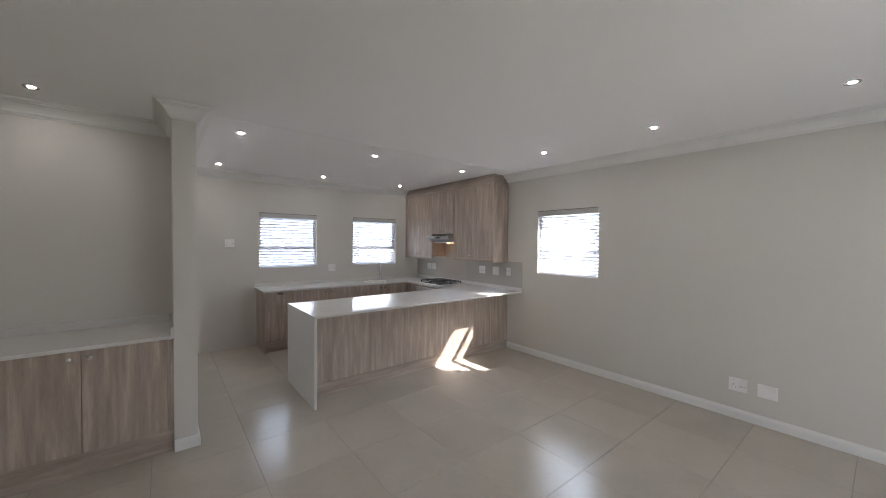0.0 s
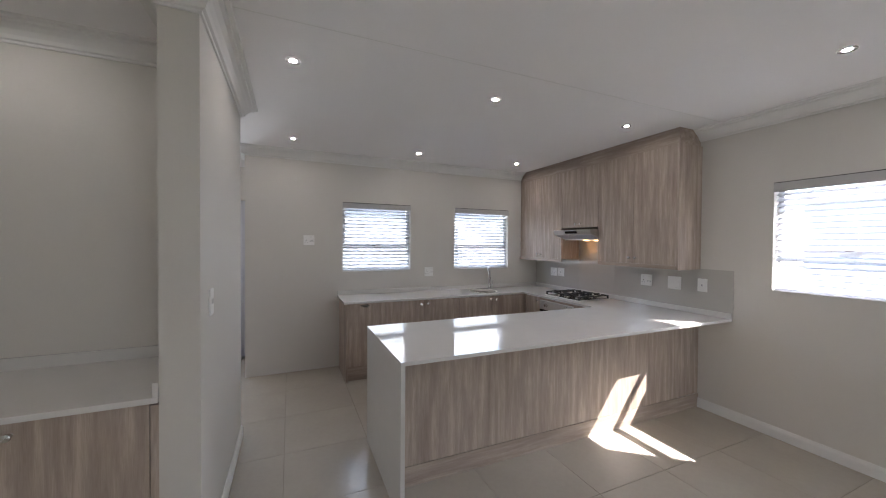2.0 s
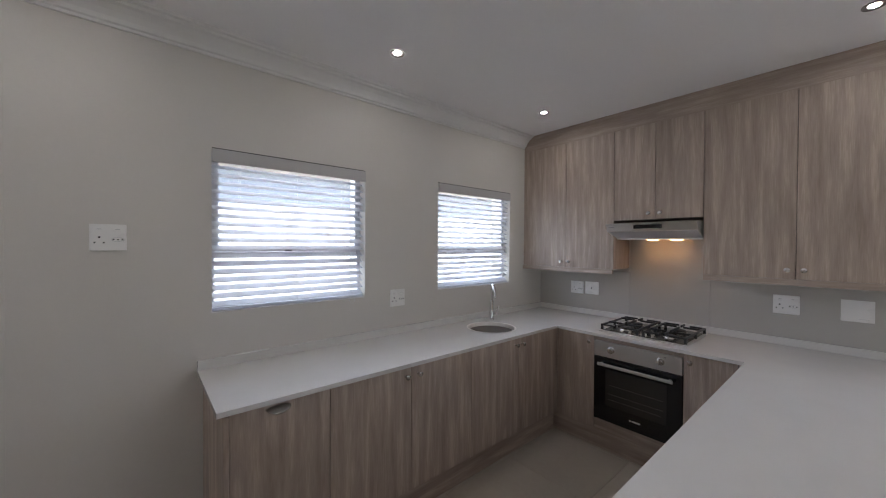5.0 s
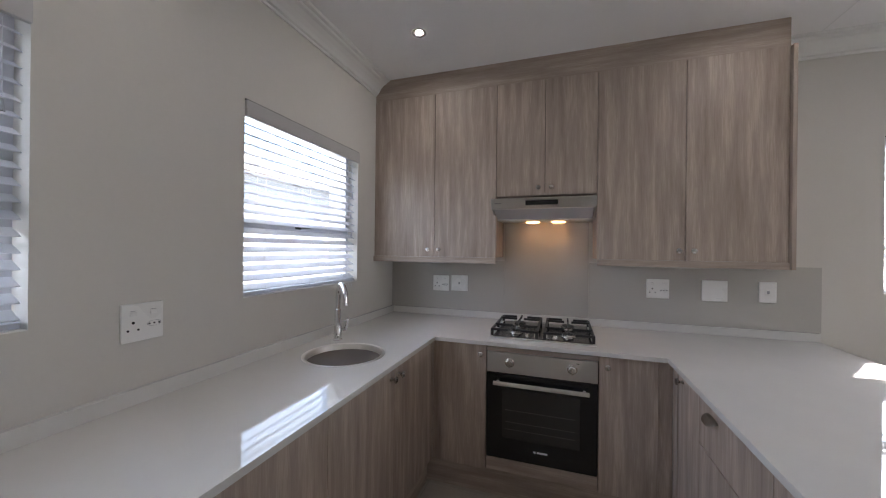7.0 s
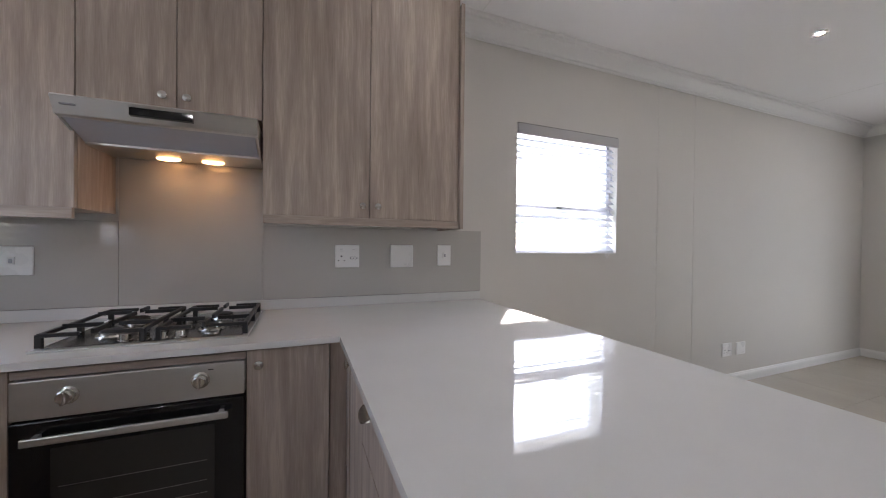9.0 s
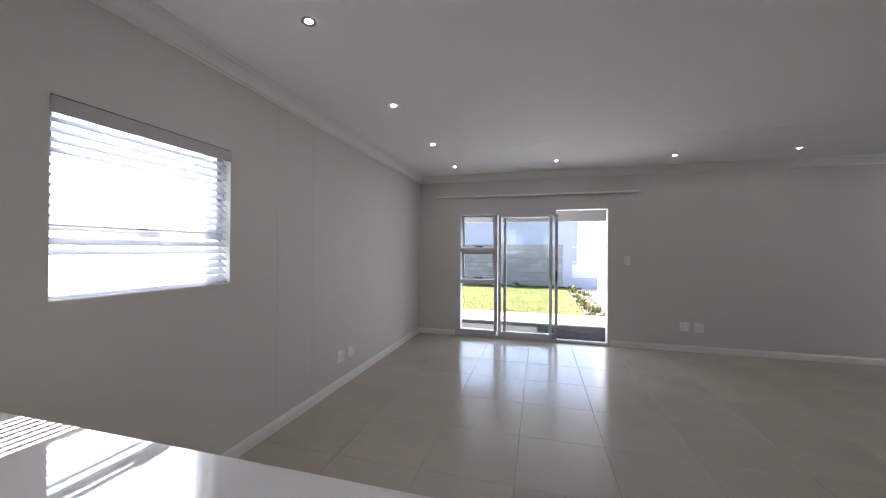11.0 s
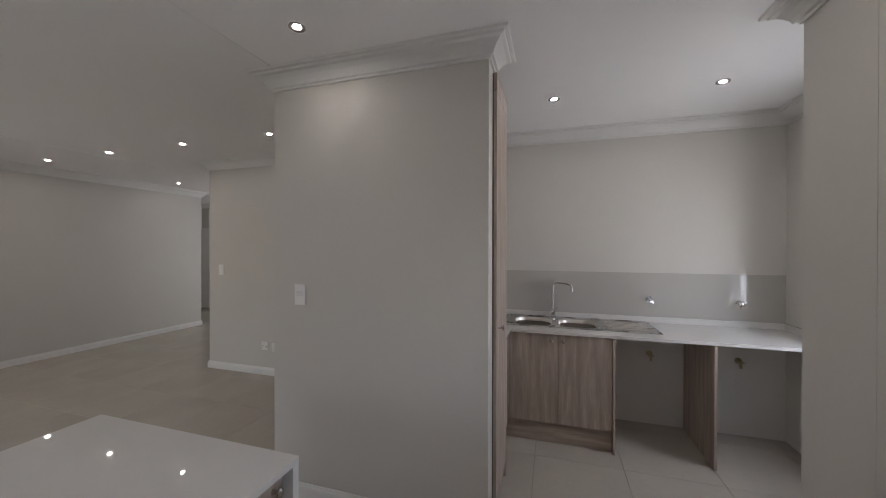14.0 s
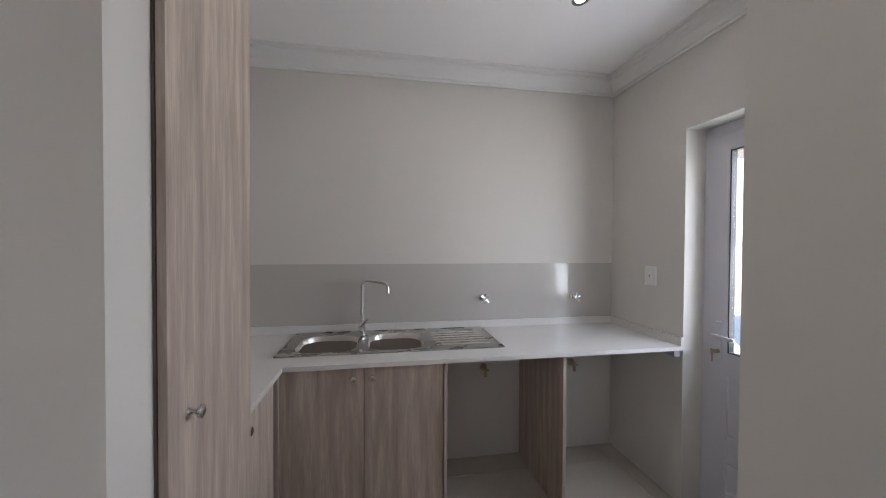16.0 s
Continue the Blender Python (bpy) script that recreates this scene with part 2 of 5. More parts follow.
def cube(bm, x0, x1, y0, y1, z0, z1, bevel=0.0):
    vs = [bm.verts.new((x, y, z)) for x in (x0, x1) for y in (y0, y1) for z in (z0, z1)]
    fs = [bm.faces.new([vs[i] for i in f]) for f in ((0, 1, 3, 2), (4, 6, 7, 5), (0, 4, 5, 1), (2, 3, 7, 6), (0, 2, 6, 4), (1, 5, 7, 3))]
    if bevel:
        es = {e for f in fs for e in f.edges}
        bmesh.ops.bevel(bm, geom=list(es), offset=bevel, segments=2, profile=0.5, affect="EDGES")
    return bm


def box(name, b, material, parent=None, bevel=0.0, label="", centred=True, kind=""):
    """A box mesh of its own, with its origin at its middle. b: x0, x1, y0, y1, z0, z1 in the parent's frame."""
    c = [(b[0] + b[1]) / 2, (b[2] + b[3]) / 2, (b[4] + b[5]) / 2]
    bm = bmesh.new()
    cube(bm, b[0] - c[0], b[1] - c[0], b[2] - c[1], b[3] - c[1], b[4] - c[2], b[5] - c[2], bevel)
    ob = finish(name, bm, material, parent, label, kind=kind)
    ob.location = c
    return ob


def thing(name, x, y, z, rz=0, label="", category="", group=""):
    ob = new(name)
    ob.empty_display_size = 0.05
    ob.location, ob.rotation_euler = (x, y, z), (0, 0, radians(rz))
    return tagged(ob, label, category, group)


def lathe(bm, profile, segs=24, m=Matrix()):
    """Turn (r, z) pairs about z."""
    rings = []
    for r, z in profile:
        if r < 1e-5:
            rings.append([bm.verts.new(m @ Vector((0, 0, z)))])
        else:
            rings.append([bm.verts.new(m @ Vector((r * math.cos(2 * math.pi * i / segs), r * math.sin(2 * math.pi * i / segs), z))) for i in range(segs)])
    for a, b in zip(rings, rings[1:]):
        for i in range(segs):
            j = (i + 1) % segs
            if len(a) == 1 and len(b) == 1:
                continue
            if len(a) == 1:
                bm.faces.new((a[0], b[i], b[j]))
            elif len(b) == 1:
                bm.faces.new((a[i], b[0], a[j]))
            else:
                bm.faces.new((a[i], b[i], b[j], a[j]))
    return bm


def tube(bm, pts, r, segs=12, cap=True):
    pts = [Vector(p) for p in pts]
    rings = []
    for i, p in enumerate(pts):
        d = (pts[min(i + 1, len(pts) - 1)] - pts[max(i - 1, 0)]).normalized()
        q = d.to_track_quat("Z", "Y")
        rr = r[i] if isinstance(r, (list, tuple)) else r
        rings.append([bm.verts.new(p + q @ Vector((rr * math.cos(2 * math.pi * k / segs), rr * math.sin(2 * math.pi * k / segs), 0))) for k in range(segs)])
    for a, b in zip(rings, rings[1:]):
        best = min(range(segs), key=lambda s: sum((a[k].co - b[(k + s) % segs].co).length for k in range(segs)))
        for k in range(segs):
            bm.faces.new((a[k], a[(k + 1) % segs], b[(k + 1 + best) % segs], b[(k + best) % segs]))
    if cap:
        bm.faces.new(rings[0]), bm.faces.new(rings[-1])
    return bm


def arc(c, r, a0, a1, n, plane="xz"):
    out = []
    for i in range(n + 1):
        a = radians(a0 + (a1 - a0) * i / n)
        u, v = r * math.cos(a), r * math.sin(a)
        out.append((c[0] + u, c[1], c[2] + v) if plane == "xz" else (c[0], c[1] + u, c[2] + v) if plane == "yz" else (c[0] + u, c[1] + v, c[2]))
    return out


def sweep(name, path, profile, material, closed=False, parent=None):
    """A moulding along a path of wall corners (room on the left), mitred. profile: (distance from the wall, z)."""
    bm = bmesh.new()
    n = len(path)
    rings = []
    for i, p in enumerate(path):
        p = Vector(p)
        a = (p - Vector(path[i - 1])).normalized() if (closed or i > 0) else None
        b = (Vector(path[(i + 1) % n]) - p).normalized() if (closed or i < n - 1) else None
        na = Vector((-a.y, a.x)) if a else None
        nb = Vector((-b.y, b.x)) if b else None
        if na and nb:
            m = (na + nb) / (1 + na.dot(nb))
        else:
            m = na or nb
        rings.append([bm.verts.new((p.x + m.x * d, p.y + m.y * d, z)) for d, z in profile])
    k = len(profile)
    for i in range(n if closed else n - 1):
        a, b = rings[i], rings[(i + 1) % n]
        for j in range(k):
            bm.faces.new((a[j], a[(j + 1) % k], b[(j + 1) % k], b[j]))
    if not closed:
        bm.faces.new(rings[0]), bm.faces.new(rings[-1])
    return tagged(finish(name, bm, material, parent), kind="structure")


def wall(name, along, u0, u1, v0, v1, z0=-0.12, z1=2.7, holes=(), material=None, outer=None):
    """A wall that runs along x or y from u0 to u1, v0 to v1 thick, with holes (u0, u1, z0, z1) cut through it."""
    us = sorted({u0, u1, *[h[0] for h in holes], *[h[1] for h in holes]})
    zs = sorted({z0, z1, *[h[2] for h in holes], *[h[3] for h in holes]})
    bm = bmesh.new()
    cache = {}

    def v(u, w, z):
        key = (round(u, 5), round(w, 5), round(z, 5))
        if key not in cache:
            cache[key] = bm.verts.new((u, w, z) if along == "x" else (w, u, z))
        return cache[key]

    def solid(i, j):
        if not (0 <= i < len(us) - 1 and 0 <= j < len(zs) - 1):
            return False
        cu, cz = (us[i] + us[i + 1]) / 2, (zs[j] + zs[j + 1]) / 2
        return not any(h[0] < cu < h[1] and h[2] < cz < h[3] for h in holes)

    for i in range(len(us) - 1):
        for j in range(len(zs) - 1):
            if not solid(i, j):
                continue
            a, b, c, d = us[i], us[i + 1], zs[j], zs[j + 1]
            for w in (v0, v1):
                bm.faces.new((v(a, w, c), v(b, w, c), v(b, w, d), v(a, w, d)))
            for q, (di, dj) in (((a, a, c, d), (-1, 0)), ((b, b, c, d), (1, 0)), ((a, b, c, c), (0, -1)), ((a, b, d, d), (0, 1))):
                if not solid(i + di, j + dj):
                    if q[0] == q[1]:
                        bm.faces.new((v(q[0], v0, c), v(q[0], v1, c), v(q[0], v1, d), v(q[0], v0, d)))
                    else:
                        bm.faces.new((v(a, v0, q[2]), v(b, v0, q[2]), v(b, v1, q[2]), v(a, v1, q[2])))
    return tagged(finish(name, bm, material or M_WALL), kind="structure")


# ---- the rooms ----
H = 2.65
EX, NY, SY = 3.98, 5.54, -2.24
FACE = 0.23
WN1, WN2, WE = (0.97, 1.87), (2.53, 3.44), (1.62, 2.52)
WZ = (1.19, 2.07)
SD = (0.97, 3.35, 0.0, 2.10)
UD = (-1.05, -0.18, 0.0, 2.115)
UX, UY = -1.68, 6.285

wall("wall_north", "x", -0.11, EX + FACE, NY, NY + FACE, holes=[(*WN1, *WZ), (*WN2, *WZ)])
wall("wall_east", "y", SY - FACE, NY, EX, EX + FACE, holes=[(*WE, *WZ)])
wall("wall_south", "x", -3.5, EX, SY - FACE, SY, holes=[SD])
wall("wall_pantry", "y", 2.785, 4.165, -0.15, 0.0)
wall("wall_nook_back", "x", -1.64, -0.15, 3.45, 3.56)
wall("wall_nook_side", "y", 0.245, 3.56, -1.83, -1.64)
wall("wall_hall_north", "x", -5.2, -1.83, 0.245, 0.395)
wall("wall_utility_west", "y", 3.56, UY, -1.83, UX)
wall("wall_utility_north", "x", -1.83, 0.05, UY, UY + FACE, holes=[UD])
wall("wall_utility_east", "y", NY + FACE, UY, -0.11, 0.05)
wall("wall_hall_west", "y", -4.3, 0.245, -5.2, -5.0)
wall("wall_hall_south", "x", -5.0, -3.3, -4.3, -4.1)
wall("wall_hall_east", "y", -4.1, SY - FACE, -3.5, -3.3)

OUT = [(EX, SY), (EX, NY), (-0.11, NY), (-0.11, UY), (UX, UY), (UX, 3.56), (-0.15, 3.56), (-0.15, 4.165), (0, 4.165), (0, 2.785), (-0.15, 2.785),
       (-0.15, 3.45), (-1.64, 3.45), (-1.64, 0.245), (-5.0, 0.245), (-5.0, -4.1), (-3.5, -4.1), (-3.5, SY)]
bm = bmesh.new()
cube(bm, -5.3, EX + FACE + 0.1, -4.4, 6.6, H, H + 0.12)
ceiling = tagged(finish("ceiling", bm, M_CEIL), kind="structure")
# thin joint strips of the ceiling boards
for y in (2.855, -0.7):
    tagged(box("ceiling_trim", (-0.0 if y > 0 else -1.6, EX - 0.1, y - 0.003, y + 0.003, H - 0.0015, H), M_TRIM), kind="structure")
sweep("cornice", OUT, [(0, H), (0, H - 0.105), (0.010, H - 0.105), (0.013, H - 0.094), (0.026, H - 0.090), (0.034, H - 0.072), (0.050, H - 0.050), (0.070, H - 0.032),
                       (0.088, H - 0.026), (0.092, H - 0.015), (0.110, H - 0.012), (0.115, H)], M_TRIM, closed=True)
SK = [(0, 0), (0, 0.088), (0.006, 0.088), (0.009, 0.078), (0.014, 0.068), (0.016, 0.055), (0.016, 0)]
sweep("baseboard", [(SD[1], SY), (EX, SY), (EX, 3.08)], SK, M_TRIM)
sweep("baseboard", [(0, 4.165), (0, 2.785), (-0.15, 2.785)], SK, M_TRIM)
sweep("baseboard", [(-1.64, 2.78), (-1.64, 0.245), (-5.0, 0.245), (-5.0, -3.60)], SK, M_TRIM)
sweep("baseboard", [(-3.5, -4.1), (-3.5, SY), (SD[0], SY)], SK, M_TRIM)
# seams of the wall boards
for y in (0.732, 1.177):
    tagged(box("wall_trim", (EX - 0.0015, EX, y - 0.002, y + 0.002, 0.09, H - 0.105), M_WALL), kind="structure")
tagged(box("wall_trim", (0.262, 0.266, NY - 0.0015, NY, 0.0, H - 0.105), M_WALL), kind="structure")


# ---- fittings ----
def knob(parent, x, y, z, label=""):
    """A mushroom knob on a front that faces -y."""
    bm = bmesh.new()
    lathe(bm, [(0, 0), (0.009, 0), (0.006, 0.004), (0.0055, 0.014), (0.011, 0.019), (0.0155, 0.023), (0.015, 0.028), (0.009, 0.031), (0, 0.032)], 20)
    ob = part("knob", bm, M_KNOB, parent, label or "satin nickel knob", smooth=True)
    ob.location, ob.rotation_euler = (x, y, z), (radians(90), 0, 0)
    return ob


def cup_pull(parent, x, y, z):
    bm = bmesh.new()
    rows = 7
    grid = []
    for i in range(rows + 1):
        a = math.pi / 2 * i / rows
        grid.append([bm.verts.new((0.052 * math.cos(t) * (0.25 + 0.75 * math.cos(a)), -0.028 * math.sin(a) ** 0.8 - 0.001, 0.017 * math.cos(a) * (0.4 + 0.6 * math.sin(t)) - 0.012 * math.sin(a))) for t in [math.pi * k / 14 for k in range(15)]])
    for a, b in zip(grid, grid[1:]):
        for k in range(14):
            bm.faces.new((a[k], a[k + 1], b[k + 1], b[k]))
    bmesh.ops.solidify(bm, geom=bm.faces[:], thickness=0.002)
    ob = part("handle", bm, M_KNOB, parent, "satin nickel cup handle", smooth=True)
    ob.location = (x, y, z)
    return ob


def door_panel(parent, x0, x1, z0, z1, y=0.0, name="door", material=None):
    return box(name, (x0 + 0.0018, x1 - 0.0018, y, y + 0.018, z0, z1), material or M_WOOD, parent, 0.0012)


def base_unit(x, y, rz, doors, depth=0.58, label="", group="kitchen base cabinets", z0=0.17, top=0.874, knobs=(), cups=()):
    """Carcass and doors; the front faces local -y at y = 0. doors: list of x edges."""
    t = thing("base_cabinet", x, y, 0, rz, label, "kitchen cabinet", group)
    w = doors[-1]
    box("body", (doors[0] + 0.001, w - 0.001, 0.020, depth, z0 + 0.002, top), M_GAP_SHADE, t, label="cabinet carcass darkened to paint the shade in the door gaps")
    for a, b in zip(doors, doors[1:]):
        door_panel(t, a, b, z0, top - 0.004)
    for kx in knobs:
        knob(t, kx, 0, 0.825)
    for kx, kz in cups:
        cup_pull(t, kx, 0, kz)
    return t


def plinth(name, b):
    rot = (b[3] - b[2]) > (b[1] - b[0])
    c = ((b[0] + b[1]) / 2, (b[2] + b[3]) / 2, (b[4] + b[5]) / 2)
    lx, ly = (b[3] - b[2], b[1] - b[0]) if rot else (b[1] - b[0], b[3] - b[2])
    bm = bmesh.new()
    cube(bm, -lx / 2, lx / 2, -ly / 2, ly / 2, -(b[5] - b[4]) / 2, (b[5] - b[4]) / 2, 0.001)
    ob = finish(name, bm, M_WOODX)
    ob.location, ob.rotation_euler = c, (0, 0, radians(90 if rot else 0))
    return tagged(ob, "grey-brown oak kickboard under the cabinets", "kickboard", "kickboards")


# kitchen, north run
base_unit(0.95, 4.94, 0, [0, 0.42], label="oak-look panel unit with a cup handle under the quartz worktop", cups=[(0.187, 0.845)])
base_unit(1.37, 4.94, 0, [0, 0.474, 0.954], label="two-door oak-look base cabinet under the window worktop", knobs=[0.435, 0.522])
base_unit(2.324, 4.94, 0, [0, 0.49, 0.976], label="two-door oak-look sink cabinet below the round basin", knobs=[0.455, 0.53])
endp = thing("end_panel", 0.93, 4.93, 0, 0, "oak-look end panel closing the base cabinets", "panel")
box("panel", (0, 0.019, 0, 0.63, 0, 0.868), M_WOOD, endp, 0.001)
plinth("kickboard", (0.95, 3.36, 4.985, 5.0, 0, 0.168))
# kitchen, east run: fronts at x = 3.32, facing west
base_unit(3.32, 4.93, -90, [0.035, 0.315], label="narrow one-door oak-look cabinet beside the oven", knobs=[0.285])
base_unit(3.32, 4.03, -90, [0, 0.272], label="narrow one-door oak-look cabinet between oven and peninsula", knobs=[0.04])
for x0, y0 in ((3.298, 4.9375), (3.270, 3.675)):
    f = thing("filler_strip", x0, y0, 0, 0, "oak-look corner filler strip between cabinets", "panel", "corner filler strips")
    box("panel", (0, 3.334 - x0, 0, 0.018, 0.17, 0.868), M_WOOD, f)
for y0, y1 in ((4.897, 4.937), (3.695, 3.756)):
    f = thing("filler_strip", 3.335, y0, 0, 0, "oak-look corner filler strip between cabinets", "panel", "corner filler strips")
    box("panel", (0, 0.018, 0, y1 - y0, 0.17, 0.868), M_WOOD, f)
plinth("kickboard", (3.375, 3.39, 3.64, 5.0, 0, 0.168))
# peninsula: inner doors face north at y = 3.69
base_unit(3.30, 3.69, 180, [0.03, 0.30], depth=0.55, label="one-door oak-look peninsula cabinet facing the kitchen", knobs=[0.10])
t = base_unit(3.0, 3.69, 180, [0, 0.52], depth=0.55, label="oak-look peninsula drawer unit with cup handles", z0=0.66, cups=[(0.13, 0.80)])
for z0, z1 in ((0.42, 0.655), (0.17, 0.415)):
    door_panel(t, 0, 0.52, z0, z1, name="drawer")
box("body", (0.001, 0.519, 0.020, 0.55, 0.17, 0.66), M_GAP_SHADE, t)
base_unit(2.48, 3.69, 180, [0, 0.5, 1.0], depth=0.55, label="two-door oak-look peninsula cabinet facing the kitchen", knobs=[0.46, 0.54])
base_unit(1.48, 3.69, 180, [0, 0.53], depth=0.55, label="one-door oak-look peninsula cabinet by the waterfall end", knobs=[0.49])
plinth("kickboard", (0.95, 3.36, 3.625, 3.64, 0, 0.168))
backp = thing("peninsula_back", 0.95, 3.08, 0, 0, "oak-look back panels of the peninsula under the overhang", "panel")
for i in range(5):
    box("panel", (i * 0.606, (i + 1) * 0.606 - 0.0004, 0, 0.018, 0.13, 0.868), M_WOOD, backp)
plinth("kickboard", (0.95, 3.98, 3.073, 3.0795, 0, 0.128))


# worktop with a round cut-out
def plate_with_hole(bm, x0, x1, y0, y1, z0, z1, cx, cy, rx, ry, n=48):
    for top, z in ((True, z1), (False, z0)):
        inner = [bm.verts.new((cx + rx * math.cos(2 * math.pi * i / n), cy + ry * math.sin(2 * math.pi * i / n), z)) for i in range(n)]
        outer = []
        for i in range(n):
            a = 2 * math.pi * i / n
            c, s = math.cos(a), math.sin(a)
            k = min(((x1 - cx) if c > 0 else (x0 - cx)) / c if abs(c) > 1e-6 else 1e9, ((y1 - cy) if s > 0 else (y0 - cy)) / s if abs(s) > 1e-6 else 1e9)
            outer.append(bm.verts.new((cx + c * k, cy + s * k, z)))
        corners = {}
        for i in range(n):
            j = (i + 1) % n
            bm.faces.new((inner[i], outer[i], outer[j], inner[j]))
            a, b = outer[i].co, outer[j].co
            if abs(a.x - b.x) > 1e-6 and abs(a.y - b.y) > 1e-6:
                px = x1 if max(a.x, b.x) > x1 - 1e-5 else x0
                py = y1 if max(a.y, b.y) > y1 - 1e-5 else y0
                bm.faces.new((outer[i], bm.verts.new((px, py, z)), outer[j]))
        corners[top] = inner
        if top:
            rim = inner
        else:
            for i in range(n):
                j = (i + 1) % n
                bm.faces.new((rim[i], rim[j], inner[j], inner[i]))


ZT, ZB = 0.90, 0.878
worktop = thing("worktop", 2.4, 4.2, ZB, 0, "white polished quartz worktop in a U shape with a waterfall end", "worktop")
bm = bmesh.new()
W = (2.4, 4.2, ZB)


def wbox(*b):
    cube(bm, b[0] - W[0], b[1] - W[0], b[2] - W[1], b[3] - W[1], b[4] - W[2], b[5] - W[2])


SINK = (2.82, 5.215, 0.185)
def slab_grid(bm, xs, ys, keep, z0, z1):
    """One plate of merged cells; keep(x, y) says which cells are there."""
    cache = {}

    def v(x, y, z):
        key = (round(x, 5), round(y, 5), z)
        if key not in cache:
            cache[key] = bm.verts.new((x - W[0], y - W[1], z))
        return cache[key]

    def has(i, j):
        return 0 <= i < len(xs) - 1 and 0 <= j < len(ys) - 1 and keep((xs[i] + xs[i + 1]) / 2, (ys[j] + ys[j + 1]) / 2)

    for i in range(len(xs) - 1):
        for j in range(len(ys) - 1):
            if not has(i, j):
                continue
            a, b, c, d = xs[i], xs[i + 1], ys[j], ys[j + 1]
            for z in (z0, z1):
                bm.faces.new((v(a, c, z), v(b, c, z), v(b, d, z), v(a, d, z)))
            for p, q, di, dj in (((a, c), (b, c), 0, -1), ((a, d), (b, d), 0, 1), ((a, c), (a, d), -1, 0), ((b, c), (b, d), 1, 0)):
                if not has(i + di, j + dj):
                    bm.faces.new((v(*p, z0), v(*q, z0), v(*q, z1), v(*p, z1)))


slab_grid(bm, [0.905, 0.92, 2.56, 3.08, 3.298, EX], [2.80, 3.725, 4.918, 4.96, 5.47, NY],
          lambda x, y: (y < 3.725 and x > 0.92) or (3.725 < y < 4.918 and x > 3.298) or (y > 4.918 and not (2.56 < x < 3.08 and 4.96 < y < 5.47)), 0.0, ZT - ZB)
for f in [f for f in bm.faces if len(f.verts) == 4 and all(2.559 <= v.co.x + W[0] <= 3.081 and 4.959 <= v.co.y + W[1] <= 5.471 for v in f.verts)]:
    bm.faces.remove(f)
plate_with_hole(bm, 2.56 - W[0], 3.08 - W[0], 4.96 - W[1], 5.47 - W[1], 0, ZT - ZB, SINK[0] - W[0], SINK[1] - W[1], SINK[2] - 0.004, SINK[2] - 0.004)
bmesh.ops.remove_doubles(bm, verts=bm.verts, dist=0.0001)
part("slab", bm, M_STONE, worktop)
box("waterfall_end", (0.92 - W[0], 0.945 - W[0], 2.80 - W[1], 3.725 - W[1], -ZB, -0.0003), M_STONE, worktop, 0.001, "white quartz waterfall side panel")
box("upstand", (0.905 - W[0], EX - 0.02 - W[0], NY - 0.02 - W[1], NY - W[1], ZT - ZB, 0.95 - ZB), M_STONE, worktop, 0.001, "white quartz upstand along the wall")
box("upstand", (EX - 0.02 - W[0], EX - W[0], 2.80 - W[1], NY - W[1], ZT - ZB + 0.0002, 0.0718), M_STONE, worktop, 0.001, "white quartz upstand along the wall")

splash = thing("splashback", EX, 4.2, 0.95, 0, "grey back-painted glass splashback behind the hob", "splashback")
for y0, y1, top in ((2.79, 4.038, 0.38), (4.04, 4.618, 0.668), (4.62, 5.54, 0.38)):
    box("panel", (-0.0065, -0.0005, y0 - 4.2, y1 - 4.2, 0.0005, top), M_SPLASH, splash, 0.0006)


# round basin and tap
def round_basin(x, y, z, r):
    t = thing("round_sink", x, y, z, 0, "round satin steel prep bowl set into the worktop", "sink")
    bm = bmesh.new()
    lathe(bm, [(r + 0.012, 0.0002), (r + 0.012, 0.0022), (r + 0.002, 0.003), (r - 0.004, 0.001), (r - 0.008, -0.012), (r - 0.014, -0.11), (r - 0.035, -0.135), (0.045, -0.142), (0.045, -0.144),
               (r - 0.033, -0.138), (r - 0.012, -0.112), (r - 0.006, -0.012), (r - 0.004, 0.0002), (r + 0.012, 0.0002)], 48)
    part("bowl", bm, M_BOWL, t, smooth=True)
    bm = bmesh.new()
    lathe(bm, [(0, -0.139), (0.03, -0.139), (0.044, -0.137), (0.046, -0.141), (0.044, -0.146), (0, -0.146)], 28)
    part("drain", bm, M_CHROME, t, "chrome sink drain", smooth=True)
    return t


round_basin(SINK[0], SINK[1], ZT, SINK[2])


